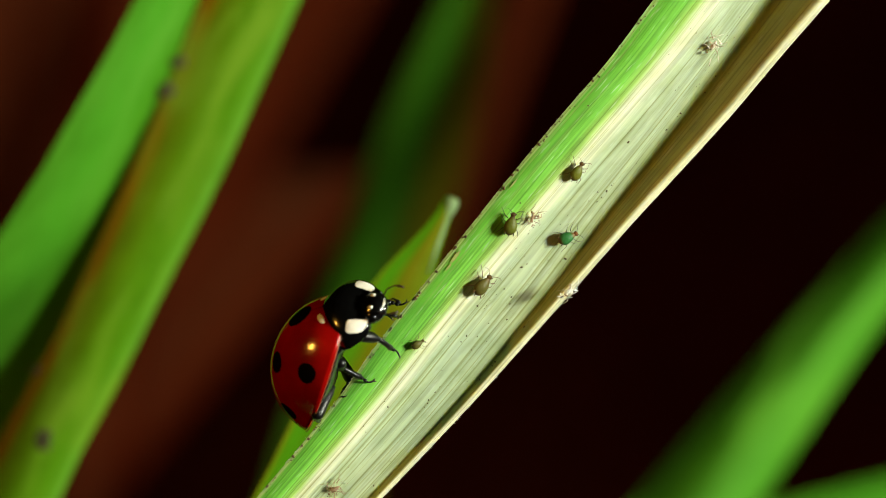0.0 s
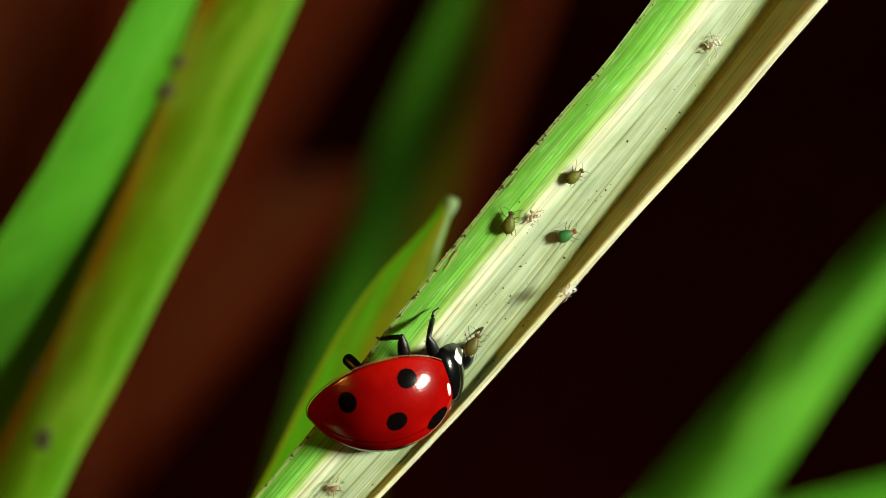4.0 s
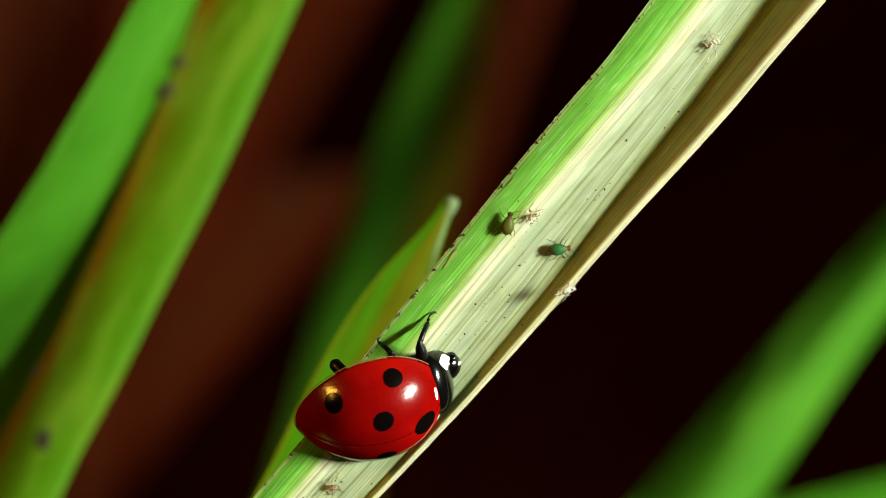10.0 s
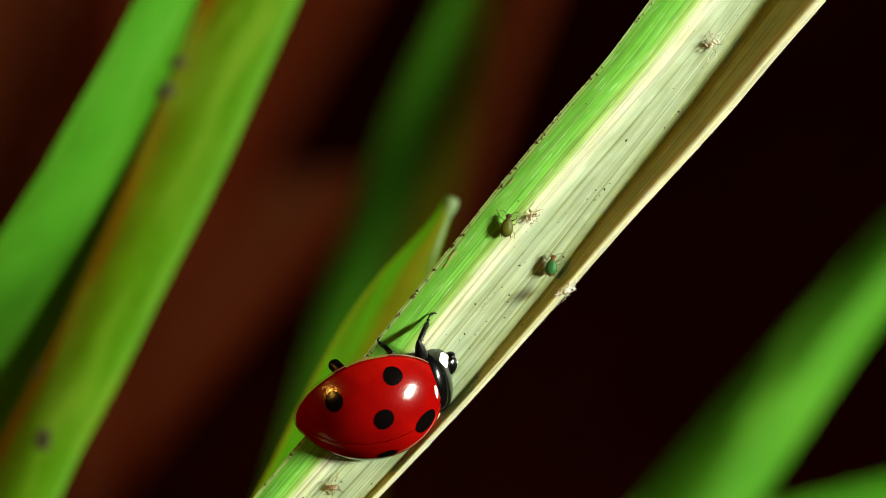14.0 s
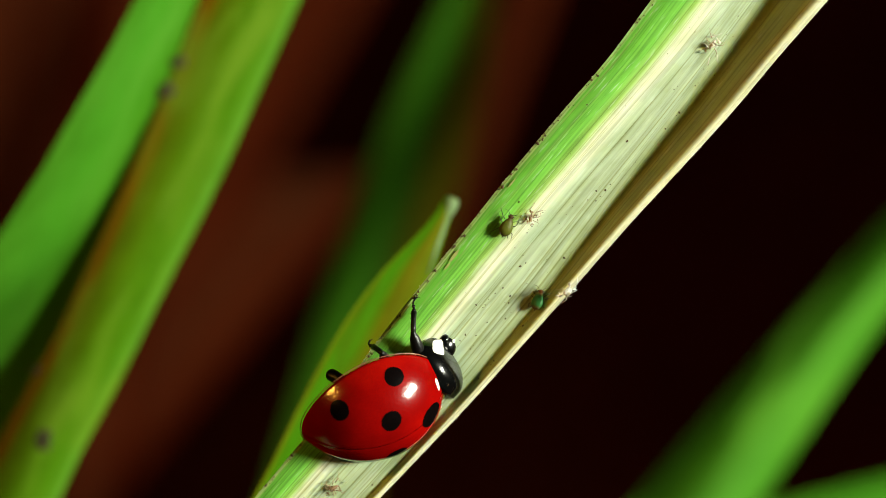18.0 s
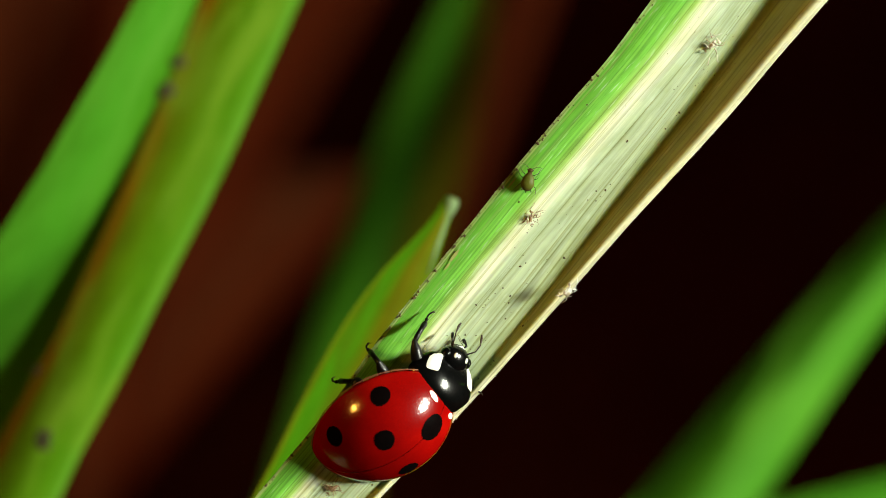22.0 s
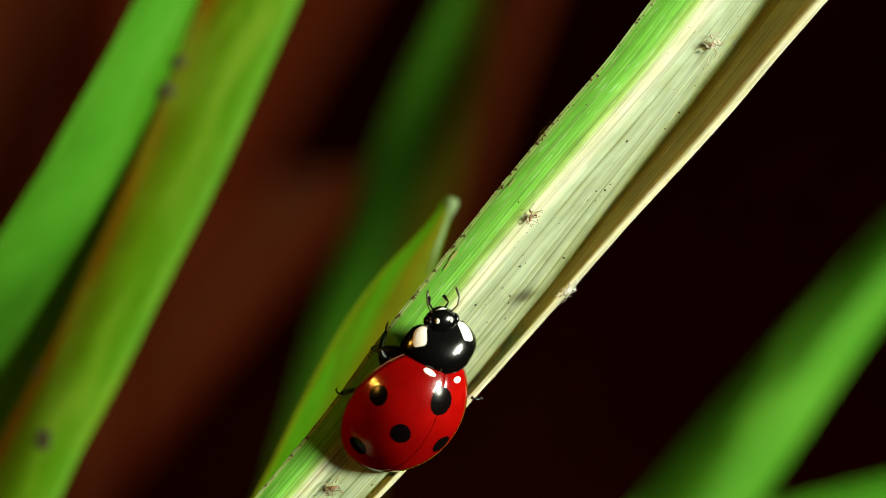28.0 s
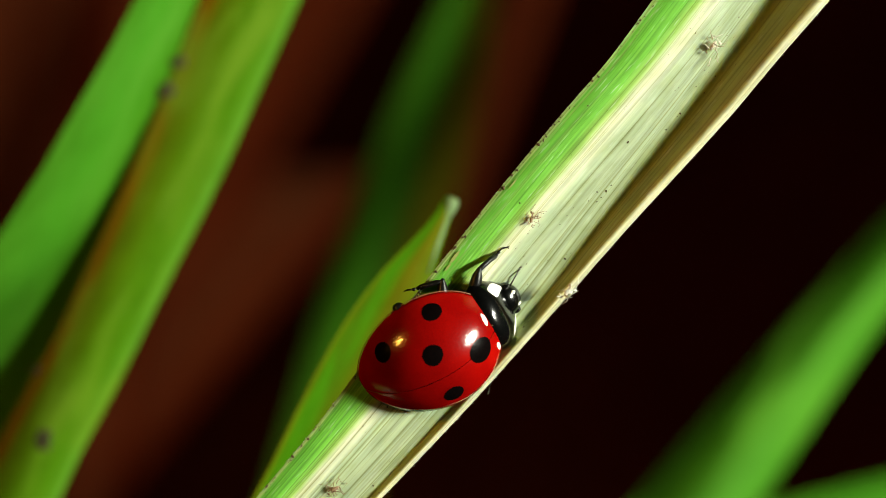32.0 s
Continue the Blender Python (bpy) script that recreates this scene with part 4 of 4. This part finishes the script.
# how far the neck is stretched out, in millimetres
STRETCH = ((0, 0.25), (0.8, 0.2), (1.4, 0.12), (1.7, 0.18), (2, 0.28), (2.2, 0.35), (2.5, 0.5), (3, 0.5), (3.5, 0.08), (5.5, 0.15), (6, 0.18), (9, 0.1), (13, 0.1), (17, 0.15), (17.5, 0.35), (18, 0.5), (18.3, 0.5), (18.7, 0.5), (19, 0.5), (19.5, 0.35), (20, 0.13), (23, 0.2), (25.5, 0.2), (27.5, 0.3), (28, 0.45), (28.5, 0.42), (29, 0.38), (29.7, 0.42), (30, 0.45), (30.5, 0.5), (31, 0.5), (32, 0.14))


def neck_pose(t):
    r = mix_rows(BEETLE, t)
    return Matrix.Translation((NECK + Vector((mix_rows(STRETCH, t)[1], 0, 0))) * MM) @ pose(0, 0, 0, 0, r[7], r[6])


def motions():
    calm = [t / 10 for t in range(0, 321)]
    busy = lambda t: t <= 6.0 or 16.9 <= t <= 20.3 or t >= 25.5
    times = [t for t in calm if (busy(t) and round(t * 10) % 2 == 0) or round(t * 10) % 10 == 0 or any(abs(t - r[0]) < 0.01 for r in BEETLE)]
    walk(main_plant, [(t, STAGE @ Matrix.Translation(sway(t))) for t, _, _ in SWAY])
    walk(beetle, [(r[0], beetle_pose(r[0])) for r in BEETLE])
    for ob in (pronotum, head):
        walk(ob, [(r[0], neck_pose(r[0])) for r in BEETLE])
    for (place, side), leg in LEGS.items():
        thigh, shank = leg_rows(place, side, times)
        walk(leg, thigh)
        for piece in leg.children:
            walk(piece, shank)
    for thing, (x, y, turn) in SKINS:
        walk(thing, [(t, on_blade(x, y, turn, t, 0.3 if thing is SKINS[2][0] else 0)) for t, _, _ in SWAY])
    still = [t for t, _, _ in SWAY]
    # the aphid that walks a little way, turns and drops
    stand = [(t, on_blade(1014, 297, 62, t)) for t in (0, 1, 1.5, 2, 2.5, 3, 3.5)]
    fall = [(4.5, on_blade(1010, 325, 0, 4.5)), (5.5, on_blade(1012, 346, -55, 5.5)), (5.7, on_blade(1018, 348, -80, 5.7)), (5.8, on_blade(1038, 358, -75, 5.8, 0.4)),
            (5.9, STAGE @ Matrix.Translation(at(950, 520, 5) * MM) @ pose(0, 0, 0, 40, 0, -70)), (6.0, STAGE @ Matrix.Translation(at(760, 1000, 9) * MM) @ pose(0, 0, 0, 60, 0, -60))]
    low = STAGE @ (at(760, 1000, 9) * MM)
    rest = Matrix.Translation((low.x - 0.01, low.y, 0.004)) @ pose(0, 0, 0, 0, 0, 30)
    walk(A1, stand + fall + [(6.3, rest), (32, rest)])
    path = ((0, 898, 391, 78), (2, 899, 390, 78), (5.5, 896, 393, 80), (9, 896, 392, 78), (13, 895, 397, 85), (17, 892, 396, 70), (18.5, 895, 394, 62), (19, 903, 385, 55), (19.5, 907, 375, 62),
            (20, 911, 364, 76), (21, 917, 354, 72), (21.5, 921, 345, 74), (22, 932, 316, 78), (22.5, 938, 297, 84), (23, 936, 278, 88))
    rows = [(t, on_blade(x, y, turn, t)) for t, x, y, turn in path]
    for t, x, y, turn, w, roll in ((24, 938, 252, 72, 0.25, -55), (25, 940, 251, 70, 0.2, -60), (25.5, 942, 250, 68, 0.15, -65), (27.5, 952, 242, 62, -0.35, -95), (28.5, 996, 236, 55, -1.0, -150), (32, 1008, 236, 55, -1.0, -160)):
        rows.append((t, STAGE @ Matrix.Translation(at(x, y, w) * MM + sway(t)) @ pose(0, 0, 0, 0, 0, turn) @ pose(0, 0, 0, roll, 0, 0)))
    walk(A2, rows)
    path = ((0, 1000, 416, 25), (2, 1000, 415, 25), (5.5, 1000, 416, 25), (6, 998, 424, 42), (7, 997, 428, 35), (9, 990, 438, 12), (11, 988, 441, 5), (12, 985, 448, 140), (13, 981, 455, 112), (14.5, 972, 478, 75),
            (16.5, 962, 510, 88), (17, 960, 516, 85), (17.5, 957, 526, 80), (18.2, 954, 535, 70))
    path = path[:7] + ((11.5, 986, 445, 70),) + path[7:]
    rows = [(t, on_blade(x, y, turn, t)) for t, x, y, turn in path]
    rows += [(18.5, STAGE @ Matrix.Translation(at(962, 540, 0.6) * MM) @ pose(0, 0, 0, 0, 0, 40))]
    rows += [(t, at_mouth(t, 4.85 - 0.03 * (t - 18.7), 0.25, 0.5, 60)) for t in (18.7, 19, 19.5, 20)]
    rows += [(t, at_mouth(t, 4.3 - 0.2 * (t - 21), 0.1, 0.35, 60)) for t in (21, 22, 23)]
    rows += [(t, at_mouth(t, 3.6, 0.1, 0.6, 60)) for t in (24, 25.5)]
    rows += [(t, at_mouth(t, 2.3, 0.0, 1.1, 60)) for t in (27.5, 28, 28.5, 29, 29.7, 30, 30.5, 32)]
    walk(A3, rows)
    rows = [(t, on_blade(846, 497, 50, t)) for t in (0, 1, 1.5, 2, 2.5, 2.8)]
    rows += [(t, on_blade(x, y, turn, t, lift)) for t, x, y, turn, lift in ((3, 852, 572, 60, 0.7), (3.5, 836, 600, 62, 0.8), (5.5, 821, 618, 50, 0.7), (6, 819, 622, 48, 0.6), (7, 809, 638, 46, 0.25))]
    rows += [(t, at_mouth(t, 2.1, 0.0, 1.1, 40)) for t in (7.7, 9, 11, 13, 17, 17.5, 18, 18.3, 18.7, 19, 19.5, 20, 23, 25.5, 27.5, 28, 28.5, 29, 29.7, 30, 30.5, 32)]
    walk(A4, rows)
    walk(A5, [(t, on_blade(734, 604, 30, t) if t < 2.2 else on_blade(722, 660, -60, t)) for t in still])


motions()
